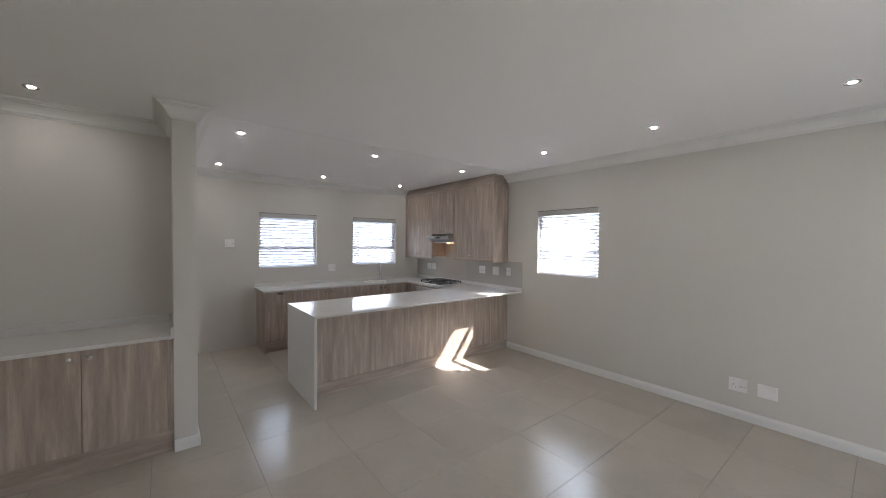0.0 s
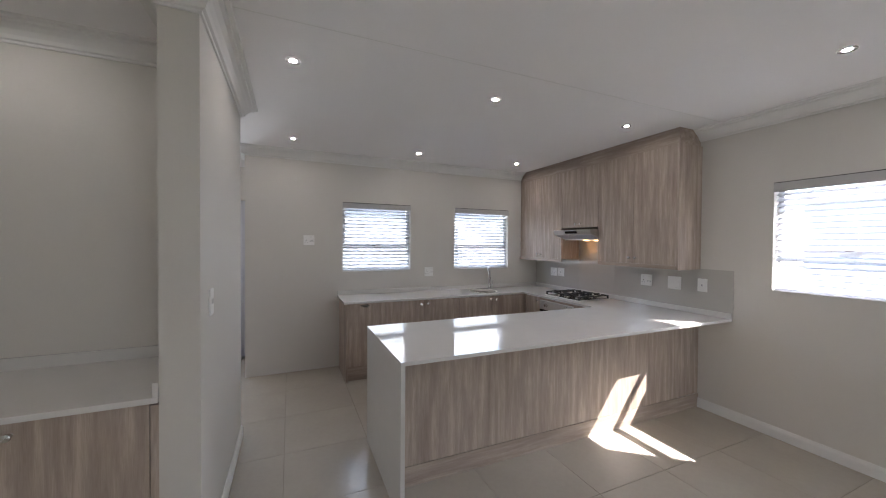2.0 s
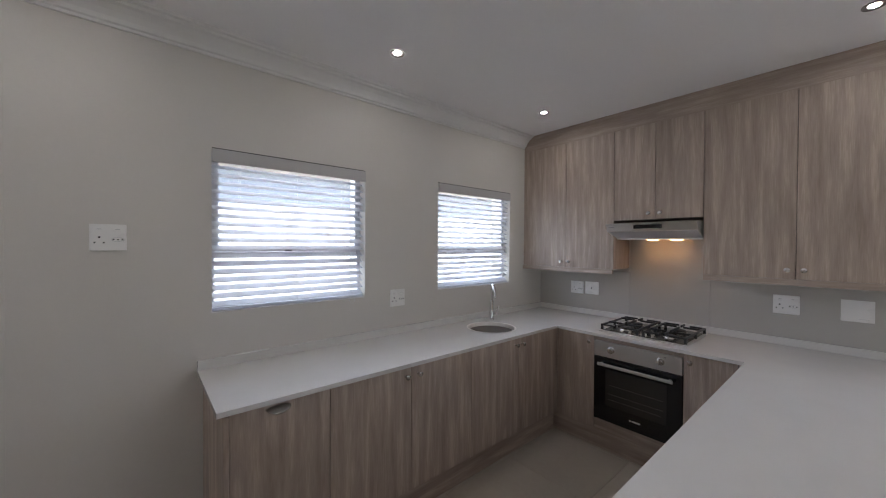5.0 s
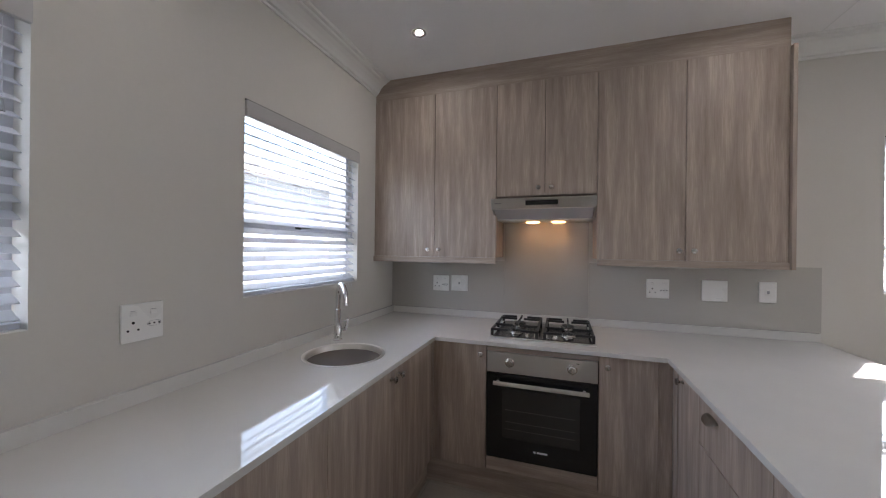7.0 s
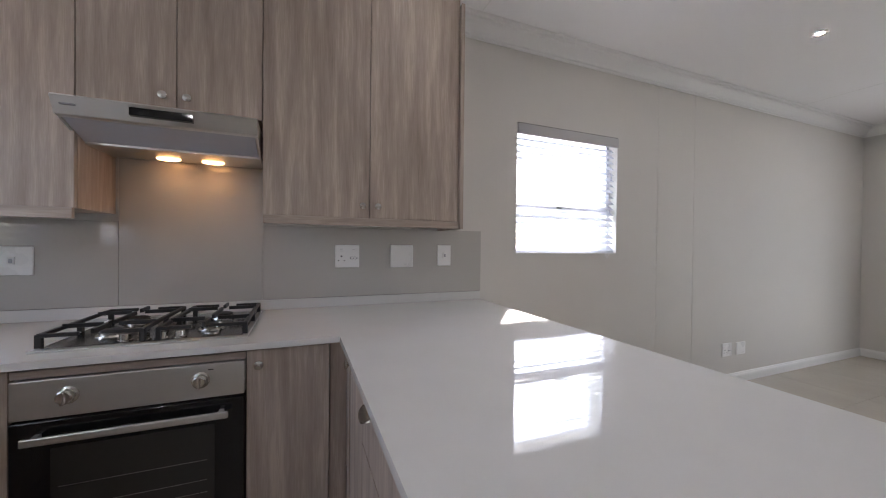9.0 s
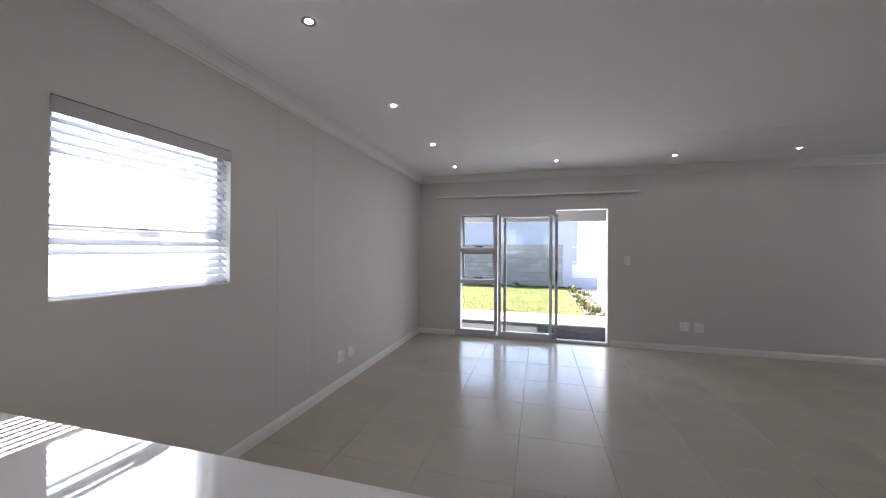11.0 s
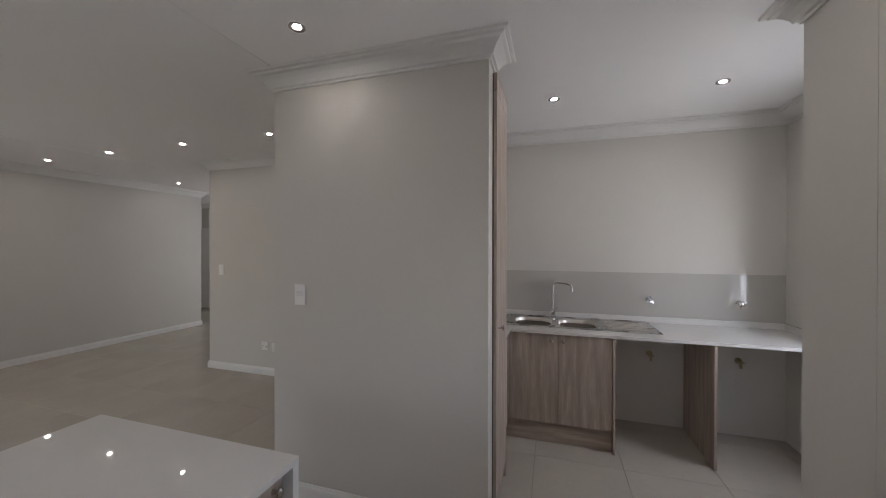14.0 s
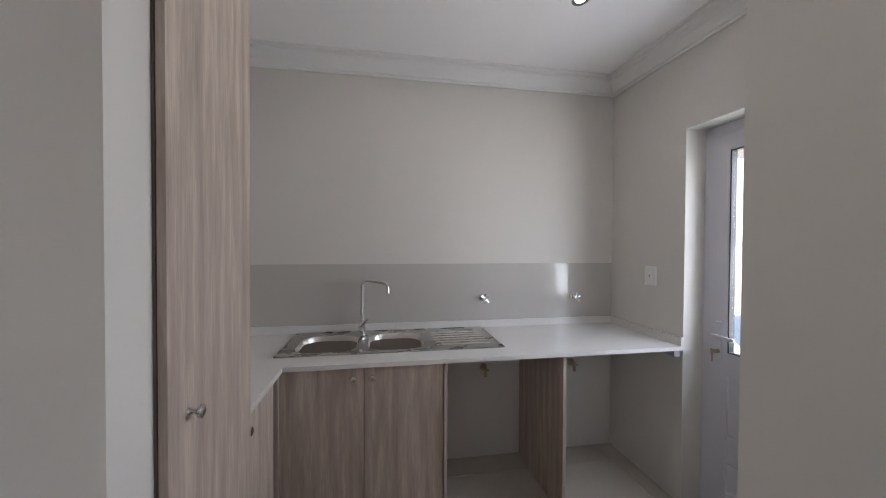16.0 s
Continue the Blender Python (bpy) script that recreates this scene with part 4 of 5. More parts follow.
def blind(x, y, rz, w, z0=WZ[0], z1=WZ[1], tilt=28):
    t = thing("venetian_blind", x, y, z0, rz, "white wooden-slat venetian blind lowered with its slats open", "blind", "venetian blinds")
    h = z1 - z0
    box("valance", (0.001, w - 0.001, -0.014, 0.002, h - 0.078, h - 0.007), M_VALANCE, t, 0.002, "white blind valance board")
    # black strip that paints the thin shade line over the valance
    box("valance_gap", (0.002, w - 0.002, -0.004, 0.004, h - 0.0065, h - 0.001), M_HOLE, t, label="black strip painting the shade above the valance")
    box("headrail", (0.008, w - 0.008, 0.018, 0.060, h - 0.028, h - 0.004), M_BLIND, t)
    n = 18
    me = None
    for i in range(n):
        z = 0.040 + (h - 0.135) * i / (n - 1)
        if me is None:
            bm = bmesh.new()
            cube(bm, -w / 2 + 0.007, w / 2 - 0.007, -0.025, 0.025, -0.0014, 0.0014)
            bmesh.ops.recalc_face_normals(bm, faces=bm.faces)
            me = bpy.data.meshes.new("slat")
            bm.to_mesh(me)
            bm.free()
            me.materials.append(M_BLIND)
        ob = new("slat", me)
        ob.parent = t
        ob.location, ob.rotation_euler = (w / 2, 0.040, z), (radians(tilt), 0, 0)
    box("bottom_rail", (0.006, w - 0.006, 0.020, 0.070, 0.006, 0.022), M_BLIND, t, 0.002)
    for cx in (0.14, w / 2, w - 0.14):
        for cy in (0.019, 0.071):
            bm = bmesh.new()
            tube(bm, [(cx, cy, 0.01), (cx, cy, h - 0.05)], 0.0009, 5)
            part("ladder_cord", bm, M_BLIND, t, "thin white ladder cord")
    bm = bmesh.new()
    tube(bm, [(w - 0.06, 0.014, h - 0.08), (w - 0.062, 0.013, 0.46)], 0.0012, 5)
    tube(bm, [(w - 0.045, 0.014, h - 0.08), (w - 0.044, 0.013, 0.60)], 0.0012, 5)
    tube(bm, [(w - 0.10, 0.012, h - 0.08), (w - 0.105, 0.010, 0.16), (w - 0.12, -0.012, -0.01), (w - 0.105, -0.014, -0.035), (w - 0.085, -0.013, -0.02), (w - 0.08, 0.0, 0.02)], 0.0012, 5)
    part("pull_cord", bm, M_BLIND, t, "white pull cord")
    bm = bmesh.new()
    for cx, cz in ((w - 0.062, 0.44), (w - 0.044, 0.58), (w - 0.056, 0.32)):
        lathe(bm, [(0, -0.018), (0.006, -0.018), (0.003, 0.012), (0, 0.014)], 8, Matrix.Translation((cx, 0.013, cz)))
    part("cord_tassel", bm, M_ALUD, t, "small grey cord tassels")
    return t


window("window_1", WN1[0], NY, 0, WN1[1] - WN1[0])
window("window_2", WN2[0], NY, 0, WN2[1] - WN2[0])
window("window_3", EX, WE[1], -90, WE[1] - WE[0])
blind(WN1[0], NY, 0, WN1[1] - WN1[0])
blind(WN2[0], NY, 0, WN2[1] - WN2[0])
blind(EX, WE[1], -90, WE[1] - WE[0], tilt=38)
for x0, x1, y0, y1 in ((WN1[0], WN1[1], NY + 0.001, NY + 0.084), (WN2[0], WN2[1], NY + 0.001, NY + 0.084), (EX + 0.001, EX + 0.084, WE[0], WE[1])):
    tagged(box("window_sill", (x0 + 0.001, x1 - 0.001, y0, y1, WZ[0] + 0.0005, WZ[0] + 0.004), M_TRIM), kind="structure")

# ---- sliding door ----
sd = thing("sliding_door", SD[0], SY - 0.10, 0, 0, "grey-white aluminium sliding patio door standing open with two top-hung vents", "sliding door")
sd["kind"] = "structure"
DW = SD[1] - SD[0]


def frame_bars(bm, x0, x1, z0, z1, y0, y1, s, bot=None, top=None):
    bot, top = bot or s, top or s
    cube(bm, x0, x0 + s, y0, y1, z0, z1)
    cube(bm, x1 - s, x1, y0, y1, z0, z1)
    cube(bm, x0 + s, x1 - s, y0, y1, z0, z0 + bot)
    cube(bm, x0 + s, x1 - s, y0, y1, z1 - top, z1)


def glass(parent, x0, x1, z0, z1, y):
    p = box("pane", (x0, x1, y, y + 0.005, z0, z1), M_GLASS, parent, label="clear glass pane")
    p.visible_shadow = False
    return p


bm = bmesh.new()
cube(bm, 0, 0.035, -0.06, 0.10, 0.0, 2.10)
cube(bm, DW - 0.09, DW, -0.06, 0.10, 0.0, 2.10)
cube(bm, 0.035, DW - 0.09, -0.06, 0.10, 2.055, 2.10)
cube(bm, 0.035, DW - 0.09, -0.06, 0.09, 0.0, 0.018)
cube(bm, 0.78, DW - 0.09, -0.04, 0.10, 2.0, 2.055)
cube(bm, 1.70, DW - 0.09, -0.02, 0.09, 0.018, 0.11)
cube(bm, 0.035, 1.70, 0.030, 0.036, 0.018, 0.034)
cube(bm, 0.035, 1.70, 0.080, 0.086, 0.018, 0.034)
part("door_frame", bm, M_ALU, sd)
bm = bmesh.new()
cube(bm, 1.68, 1.735, -0.02, 0.075, 0.11, 2.0)
cube(bm, 1.735, DW - 0.09, -0.02, 0.075, 0.87, 0.935)
cube(bm, 1.735, DW - 0.09, -0.02, 0.075, 1.385, 1.455)
part("mullion", bm, M_ALU, sd)
glass(sd, 1.736, DW - 0.091, 0.111, 0.869, 0.02)
for z0, z1 in ((0.937, 1.383), (1.457, 1.998)):
    v = new("top_hung_vent")
    v.parent = sd
    v.location, v.rotation_euler = (0, 0.0, z1), (radians(-11), 0, 0)
    bm = bmesh.new()
    frame_bars(bm, 1.738, DW - 0.093, -(z1 - z0), 0, -0.035, -0.005, 0.034)
    part("vent_sash", bm, M_ALUD, v, "grey opening vent sash")
    glass(v, 1.773, DW - 0.128, -(z1 - z0) + 0.035, -0.035, -0.022)
    bm = bmesh.new()
    mx0 = (1.738 + DW - 0.093) / 2
    cube(bm, mx0 - 0.05, mx0 + 0.07, -0.004, 0.012, -(z1 - z0) + 0.004, -(z1 - z0) + 0.018)
    cube(bm, mx0 - 0.06, mx0 - 0.02, 0.0, 0.03, -(z1 - z0) + 0.002, -(z1 - z0) + 0.026)
    part("vent_handle", bm, M_RUBBER, v, "black vent stay")
for x0, x1, y0, nm in ((0.83, 1.665, 0.062, "sliding_leaf"), (0.745, 1.585, 0.012, "sliding_leaf")):
    bm = bmesh.new()
    frame_bars(bm, x0, x1, 0.035, 1.998, y0, y0 + 0.038, 0.045, 0.075, 0.05)
    leaf = part(nm, bm, M_ALUD if y0 < 0.03 else M_ALU, sd, "aluminium sliding leaf pushed open")
    glass(leaf, x0 + 0.046, x1 - 0.046, 0.111, 1.947, y0 + 0.016)
bm = bmesh.new()
cube(bm, 0.757, 0.777, 0.052, 0.068, 0.93, 1.10, 0.003)
part("door_handle", bm, M_RUBBER, sd, "black pull handle")
rail = thing("curtain_rail", 0.59, SY, 2.285, 0, "white double curtain rail above the sliding door", "curtain rail")
bm = bmesh.new()
cube(bm, 0, 3.08, 0.020, 0.036, 0.0, 0.022, 0.002)
cube(bm, 0, 3.08, 0.052, 0.068, 0.0, 0.022, 0.002)
part("rail", bm, M_PLASTIC, rail)
for bx in (0.15, 1.0, 2.0, 2.9):
    box("bracket", (bx, bx + 0.03, 0.0005, 0.068, 0.022, 0.030), M_PLASTIC, rail)

# ---- nook cabinet ----
nook = thing("nook_worktop", -0.90, 3.1, 0.874, 0, "pale quartz worktop with upstands filling the nook", "worktop")
box("slab", (-0.739, 0.749, -0.325, 0.349, 0.0, 0.025), M_STONE, nook, 0.001)
box("upstand", (-0.739, 0.749, 0.329, 0.349, 0.0252, 0.087), M_STONE, nook, 0.001)
box("upstand", (0.729, 0.749, -0.325, 0.328, 0.0254, 0.087), M_STONE, nook, 0.001)
box("upstand", (-0.739, -0.719, -0.325, 0.328, 0.0254, 0.087), M_STONE, nook, 0.001)
base_unit(-0.183, 2.79, 0, [-0.934, -0.467, 0.0], depth=0.64, top=0.873, label="two-door oak-look nook cabinet beside the pantry wall", knobs=[-0.525, -0.420], group="nook cabinets")
base_unit(-1.117, 2.79, 0, [-0.519, 0.0], depth=0.64, top=0.873, label="one-door oak-look nook cabinet at the side wall", knobs=[-0.05], group="nook cabinets")
f = thing("filler_strip", -0.183, 2.795, 0, 0, "oak-look filler strip beside the nook cabinet", "panel")
box("panel", (0.001, 0.032, 0, 0.018, 0.165, 0.860), M_WOOD, f)
plinth("kickboard", (-1.639, -0.151, 2.815, 2.830, 0, 0.163))

# ---- utility room ----
tall = thing("tall_cupboard", -0.122, 4.19, 0, 180, "tall oak-look broom cupboard beside the utility worktop", "cupboard")
box("body", (0.030, 0.448, 0.026, 0.615, 0.0, 2.53), M_WOOD, tall, label="oak-look cupboard box")
box("side_panel", (0.449, 0.465, 0.002, 0.615, 0.0, 2.53), M_WOOD, tall, 0.001)
# dark strip, not a frame: paints the shade of the recess
box("frame", (0.0, 0.016, 0.0195, 0.0245, 0.0, 2.53), M_GAP_SHADE, tall, label="dark strip painting the shade in the gap beside the cupboard")
door_panel(tall, 0.0, 0.447, 0.12, 2.43)
box("crown", (0.0, 0.447, 0.0, 0.018, 2.434, 2.53), M_WOOD, tall, 0.001, "oak-look crown board of the cupboard")
knob(tall, 0.082, 0, 1.093)
ut = thing("utility_worktop", -1.35, 4.9, ZB, 0, "white utility worktop in an L shape with an inset sink", "worktop")
bm = bmesh.new()
W = (-1.35, 4.9, ZB)
UF = -1.045
slab_grid(bm, [UX, -1.63, -1.20, UF, -0.589], [3.561, 4.168, 4.93, 5.26, UY], lambda x, y: (y < 4.168) or (x < UF and not (-1.63 < x < -1.20 and 4.168 < y < 4.93)), 0.0, ZT - ZB)
part("slab", bm, M_STONE, ut)
box("upstand", (UX - W[0], UX + 0.018 - W[0], 3.562 - W[1], UY - W[1], ZT - ZB + 0.0002, 0.0719), M_STONE, ut, 0.001)
box("upstand", (UX + 0.0185 - W[0], UF - W[0], UY - 0.018 - W[1], UY - W[1], ZT - ZB + 0.0002, 0.0719), M_STONE, ut, 0.001)
box("bracket", (-0.05, 0.30, UY - 0.055 - W[1], UY - 0.02 - W[1], -0.035, -0.0005), M_GREYMARK, ut, label="grey batten under the worktop")
sp2 = thing("utility_splashback", UX, 4.9, 0.95, 0, "grey back-painted glass splashback above the utility sink", "splashback")
box("panel", (0.0005, 0.0065, 3.562 - 4.9, UY - 0.005 - 4.9, 0.0005, 0.385), M_SPLASH, sp2, 0.0006)

sink = thing("double_sink", -1.42, 4.70, ZT, 0, "stainless steel double-bowl sink with a ribbed drainer", "sink")
bm = bmesh.new()


def rrect(cx, cy, hx, hy, r, z, n=5):
    out = []
    for qx, qy, a0 in ((1, 1, 0), (-1, 1, 90), (-1, -1, 180), (1, -1, 270)):
        for i in range(n + 1):
            a = radians(a0 + 90 * i / n)
            out.append((cx + qx * (hx - r) + r * math.cos(a), cy + qy * (hy - r) + r * math.sin(a), z))
    return out


def bridge_rings(bm, rings, close=False):
    vr = [[bm.verts.new(p) for p in r] for r in rings]
    for a, b in zip(vr, vr[1:]):
        n = len(a)
        for i in range(n):
            bm.faces.new((a[i], a[(i + 1) % n], b[(i + 1) % n], b[i]))
    if close:
        bm.faces.new(vr[-1])
    return vr


# deck: border, then strips round the two bowls, so that the bowls are open
X0, X1, Y0, Y1 = -0.24, 0.235, -0.61, 0.585
ZD = 0.004
bx0, bx1 = -0.155, 0.195
b1, b2 = (-0.545, -0.21), (-0.165, 0.16)
for b in ((X0, bx0, Y0, Y1), (bx1, X1, Y0, Y1), (bx0, bx1, Y0, b1[0]), (bx0, bx1, b1[1], b2[0]), (bx0, bx1, b2[1], Y1)):
    cube(bm, b[0], b[1], b[2], b[3], 0.0004, ZD)
cube(bm, X0, X0 + 0.006, Y0, Y1, ZD, ZD + 0.003)
cube(bm, X1 - 0.006, X1, Y0, Y1, ZD, ZD + 0.003)
cube(bm, X0, X1, Y0, Y0 + 0.006, ZD, ZD + 0.0031)
cube(bm, X0, X1, Y1 - 0.006, Y1, ZD, ZD + 0.0031)
part("deck", bm, M_SINK, sink)
for q0, q1 in (b1, b2):
    cx, cy, hx, hy = (bx0 + bx1) / 2, (q0 + q1) / 2, (bx1 - bx0) / 2, (q1 - q0) / 2
    bm = bmesh.new()
    sq = rrect(cx, cy, hx, hy, 0.002, ZD)
    bridge_rings(bm, [sq, rrect(cx, cy, hx - 0.006, hy - 0.006, 0.095, ZD)])
    part("rim", bm, M_SINK, sink)
    bm = bmesh.new()
    rings = [(0.006, 0.095, ZD), (0.009, 0.095, 0.001), (0.012, 0.093, -0.006), (0.016, 0.09, -0.05), (0.024, 0.088, -0.115), (0.034, 0.085, -0.138), (0.052, 0.08, -0.152), (0.085, 0.06, -0.157)]
    bridge_rings(bm, [rrect(cx, cy, hx - i, hy - i, r, z, 8) for i, r, z in rings] + [rrect(cx, cy, 0.05, 0.05, 0.049, -0.160, 8)], True)
    part("bowl", bm, M_BOWL, sink, "satin steel sink bowl", smooth=True)
    bm = bmesh.new()
    lathe(bm, [(0, -0.157), (0.025, -0.157), (0.042, -0.154), (0.044, -0.159), (0, -0.1595)], 24, Matrix.Translation((cx, cy, 0)))
    part("drain", bm, M_CHROME, sink, smooth=True)
bm = bmesh.new()
for i in range(6):
    x = -0.12 + i * 0.052
    tube(bm, [(x, 0.22, 0.0035), (x, 0.24, 0.006), (x, 0.50, 0.006), (x, 0.53, 0.0035)], 0.004, 8)
part("drainer_ribs", bm, M_BOWL, sink, "pressed drainer ribs", smooth=True)
pillar_tap(-1.600, 4.495, ZT + 0.004, 158, 0.335, 0.17, "chrome square-neck mixer tap on the double sink", square=True)

base_unit(UF - 0.022, 4.147, 90, [0, 0.385, 0.775], depth=0.58, label="two-door oak-look cabinet under the utility sink", knobs=[0.335, 0.425], group="utility cabinets")
f = thing("end_panel", -1.64, 4.923, 0, 0, "oak-look side panel of the sink cabinet", "panel")
box("panel", (0, 0.585, 0, 0.016, 0, 0.868), M_WOOD, f, 0.001)
f = thing("end_panel", -1.672, 5.570, 0, 0, "oak-look divider panel between the appliance bays", "panel")
box("panel", (0, 0.605, 0, 0.018, 0, 0.868), M_WOOD, f, 0.001)
base_unit(-0.589, 4.150, 180, [0, 0.385], depth=0.57, label="one-door oak-look cabinet beside the tall cupboard", knobs=[0.04], group="utility cabinets")
f = thing("filler_strip", -1.068, 4.120, 0, 0, "oak-look corner filler in the utility room", "panel")
box("panel", (0, 0.018, -0.0, 0.026, 0.17, 0.868), M_WOOD, f)
plinth("kickboard", (-1.115, -1.100, 4.10, 4.922, 0, 0.165))
plinth("kickboard", (-1.10, -0.589, 4.085, 4.098, 0, 0.165))


def wall_valve(y, z, label, brass=False):
    t = thing("washing_machine_tap" if brass else "stop_valve", UX + (0.0 if brass else 0.007), y, z, 90, label, "valve", "utility valves")
    bm = bmesh.new()
    lathe(bm, [(0, 0), (0.026, 0), (0.024, 0.008), (0.012, 0.016), (0.011, 0.045), (0.014, 0.048), (0.012, 0.058), (0, 0.06)], 24, Matrix.Rotation(radians(90), 4, "X"))
    if brass:
        tube(bm, [(0, -0.03, 0), (0, -0.05, -0.02), (0, -0.052, -0.05)], 0.010, 12)
    part("body", bm, M_BRASS if brass else M_CHROME, t, smooth=True)
    bm = bmesh.new()
    if brass:
        tube(bm, [(-0.03, -0.062, 0.012), (0.02, -0.062, -0.004)], 0.006, 8)
    else:
        for a in (20, 80, 140):
            c, s = 0.034 * math.cos(radians(a)), 0.034 * math.sin(radians(a))
            tube(bm, [(-c, -0.052, -s), (0, -0.054, 0), (c, -0.052, s)], [0.006, 0.005, 0.006], 8)
    part("handle", bm, M_BRASS if brass else M_CHROME, t, smooth=True)
    return t


wall_valve(5.30, 1.10, "chrome cross-head stop valve on the splashback")
wall_valve(5.965, 1.095, "chrome cross-head stop valve near the corner")
wall_valve(5.31, 0.62, "brass washing machine tap under the worktop", True)
wall_valve(5.965, 0.62, "brass appliance tap under the worktop", True)
plate(UX, 5.46, 0.76, 90, "socket", "white socket under the utility worktop", 0.12, 0.09)

# utility door
ud = thing("door_1", UD[0], UY + 0.13, 0, 0, "white aluminium back door with a tall glass panel", "door")
ud["kind"] = "structure"
DWU = UD[1] - UD[0]
bm = bmesh.new()
cube(bm, 0, 0.055, 0, 0.06, 0, 2.115)
cube(bm, DWU - 0.055, DWU, 0, 0.06, 0, 2.115)
cube(bm, 0.055, DWU - 0.055, 0, 0.06, 2.065, 2.115)
part("door_frame", bm, M_ALU, ud)
bm = bmesh.new()
for b in ((0.058, 0.148, 0.01, 2.062), (DWU - 0.148, DWU - 0.058, 0.01, 2.062), (0.148, DWU - 0.148, 0.01, 0.16), (0.148, DWU - 0.148, 0.78, 0.90), (0.148, DWU - 0.148, 1.97, 2.062)):
    cube(bm, b[0], b[1], -0.006, 0.036, b[2], b[3])
for i in range(4):
    cube(bm, 0.148, DWU - 0.148, 0.006, 0.026, 0.16 + i * 0.155, 0.16 + i * 0.155 + 0.152)
part("leaf", bm, M_ALU, ud, "white panelled door leaf")
bm = bmesh.new()
frame_bars(bm, 0.149, DWU - 0.149, 0.901, 1.969, -0.004, 0.03, 0.006)
part("gasket", bm, M_RUBBER, ud, "black glazing gasket")
glass(ud, 0.156, DWU - 0.156, 0.908, 1.962, 0.012)
bm = bmesh.new()
cube(bm, 0.085, 0.120, -0.012, -0.006, 0.84, 1.06, 0.002)
cube(bm, 0.092, 0.215, -0.050, -0.036, 0.975, 0.993, 0.004)
tube(bm, [(0.102, -0.008, 0.984), (0.102, -0.044, 0.984)], 0.009, 12)
part("door_handle", bm, M_ALU, ud, "white lever handle on a long plate")
bm = bmesh.new()
lathe(bm, [(0, 0), (0.011, 0), (0.011, 0.02), (0, 0.02)], 16, Matrix.Translation((0.102, -0.011, 0.90)) @ Matrix.Rotation(radians(90), 4, "X"))
cube(bm, 0.094, 0.110, -0.052, -0.048, 0.885, 0.915, 0.001)
cube(bm, 0.097, 0.104, -0.050, -0.046, 0.845, 0.885, 0.001)
part("key", bm, M_BRASS, ud, "key in the lock")

# far hall door
hd = thing("door_2", -5.0, -3.62, 0, 0, "plain white door at the end of the hall", "door")
hd["kind"] = "structure"
box("leaf", (0.004, 0.030, -0.46, 0.0, 0.03, 2.04), M_TRIM, hd)
box("door_frame", (0.001, 0.020, 0.001, 0.05, 0.0, 2.09), M_TRIM, hd)

# ---- outdoors ----
G = -0.10
bm = bmesh.new()
bmesh.ops.create_grid(bm, x_segments=2, y_segments=2, size=400)
g = tagged(finish("ground", bm, M_DIRT), kind="structure")
g.location.z = G - 0.03
tagged(box("lawn_base", (0.95, 9.0, -12.0, -5.3, G - 0.028, G + 0.0), M_GRASS), "green lawn between path and garden wall", "lawn", kind="structure")
tagged(box("path", (0.352, 12.0, -5.3, -2.5, G - 0.028, G - 0.004), M_PATH), kind="structure")
tagged(box("garden_bed", (0.352, 0.94, -11.9, -5.3, G - 0.028, G + 0.005), M_SOIL), kind="structure")
tagged(box("garden_bed", (0.95, 9.0, -11.998, -11.55, G - 0.027, G + 0.02), M_SOIL), kind="structure")
tagged(box("house_wing_wall", (-3.2, 0.35, -7.6, -4.5, G, 2.7), M_RENDER), kind="structure")
tagged(box("house_wing_wall", (-3.29, 0.35, -4.5, SY - FACE - 0.001, G, 2.7), M_RENDER), kind="structure")
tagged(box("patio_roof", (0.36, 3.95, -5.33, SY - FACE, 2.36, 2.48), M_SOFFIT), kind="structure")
# unseen eastern eave, added and sized to keep sun off the indoor floor
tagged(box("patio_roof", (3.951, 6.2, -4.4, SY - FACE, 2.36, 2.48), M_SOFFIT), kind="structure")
tagged(box("patio_beam", (0.353, 6.2, -5.30, -5.18, 2.105, 2.358), M_RENDER), kind="structure")
ww = thing("wing_window", 0.352, -5.9, 0.9, 0, "grey-framed window in the white wing of the house", "window")
ww["kind"] = "structure"
bm = bmesh.new()
for b in ((0, 0.04, 0, 1.2), (1.16, 1.2, 0, 1.2), (0.04, 1.16, 0, 0.04), (0.04, 1.16, 1.16, 1.2), (0.04, 1.16, 0.7, 0.74)):
    cube(bm, 0, 0.03, b[0], b[1], b[2], b[3])
part("window_frame", bm, M_ALUD, ww)
box("pane", (0.002, 0.010, 0.041, 1.159, 0.041, 1.159), M_BLACKGLASS, ww)

# garden wall of concrete blocks
gw = tagged(box("garden_wall", (1.06, 12.0, -12.25, -12.02, G - 0.02, 1.665), M_JOINT), kind="structure")
gate_wall = tagged(box("boundary_wall", (-6.0, 1.05, -12.25, -12.02, G - 0.02, 0.30), M_RENDER_SHADE), kind="structure")
tagged(box("boundary_pier", (0.68, 1.055, -12.27, -12.0, G - 0.02, 1.68), M_RENDER_SHADE), kind="structure")
tagged(box("boundary_beam", (-6.0, 0.675, -12.24, -12.03, 0.305, 0.83), M_RENDER), kind="structure")
fence = thing("fence", -1.2, -12.14, 0.83, 0, "white steel palisade fence on the boundary wall", "fence")
for z in (0.10, 0.72):
    box("rail", (-3.0, 1.87, -0.02, 0.02, z, z + 0.04), M_ALU, fence)
for i in range(32):
    box("slat", (-3.0 + i * 0.15, -2.96 + i * 0.15, 0.021, 0.031, 0.001, 0.86), M_ALU, fence)


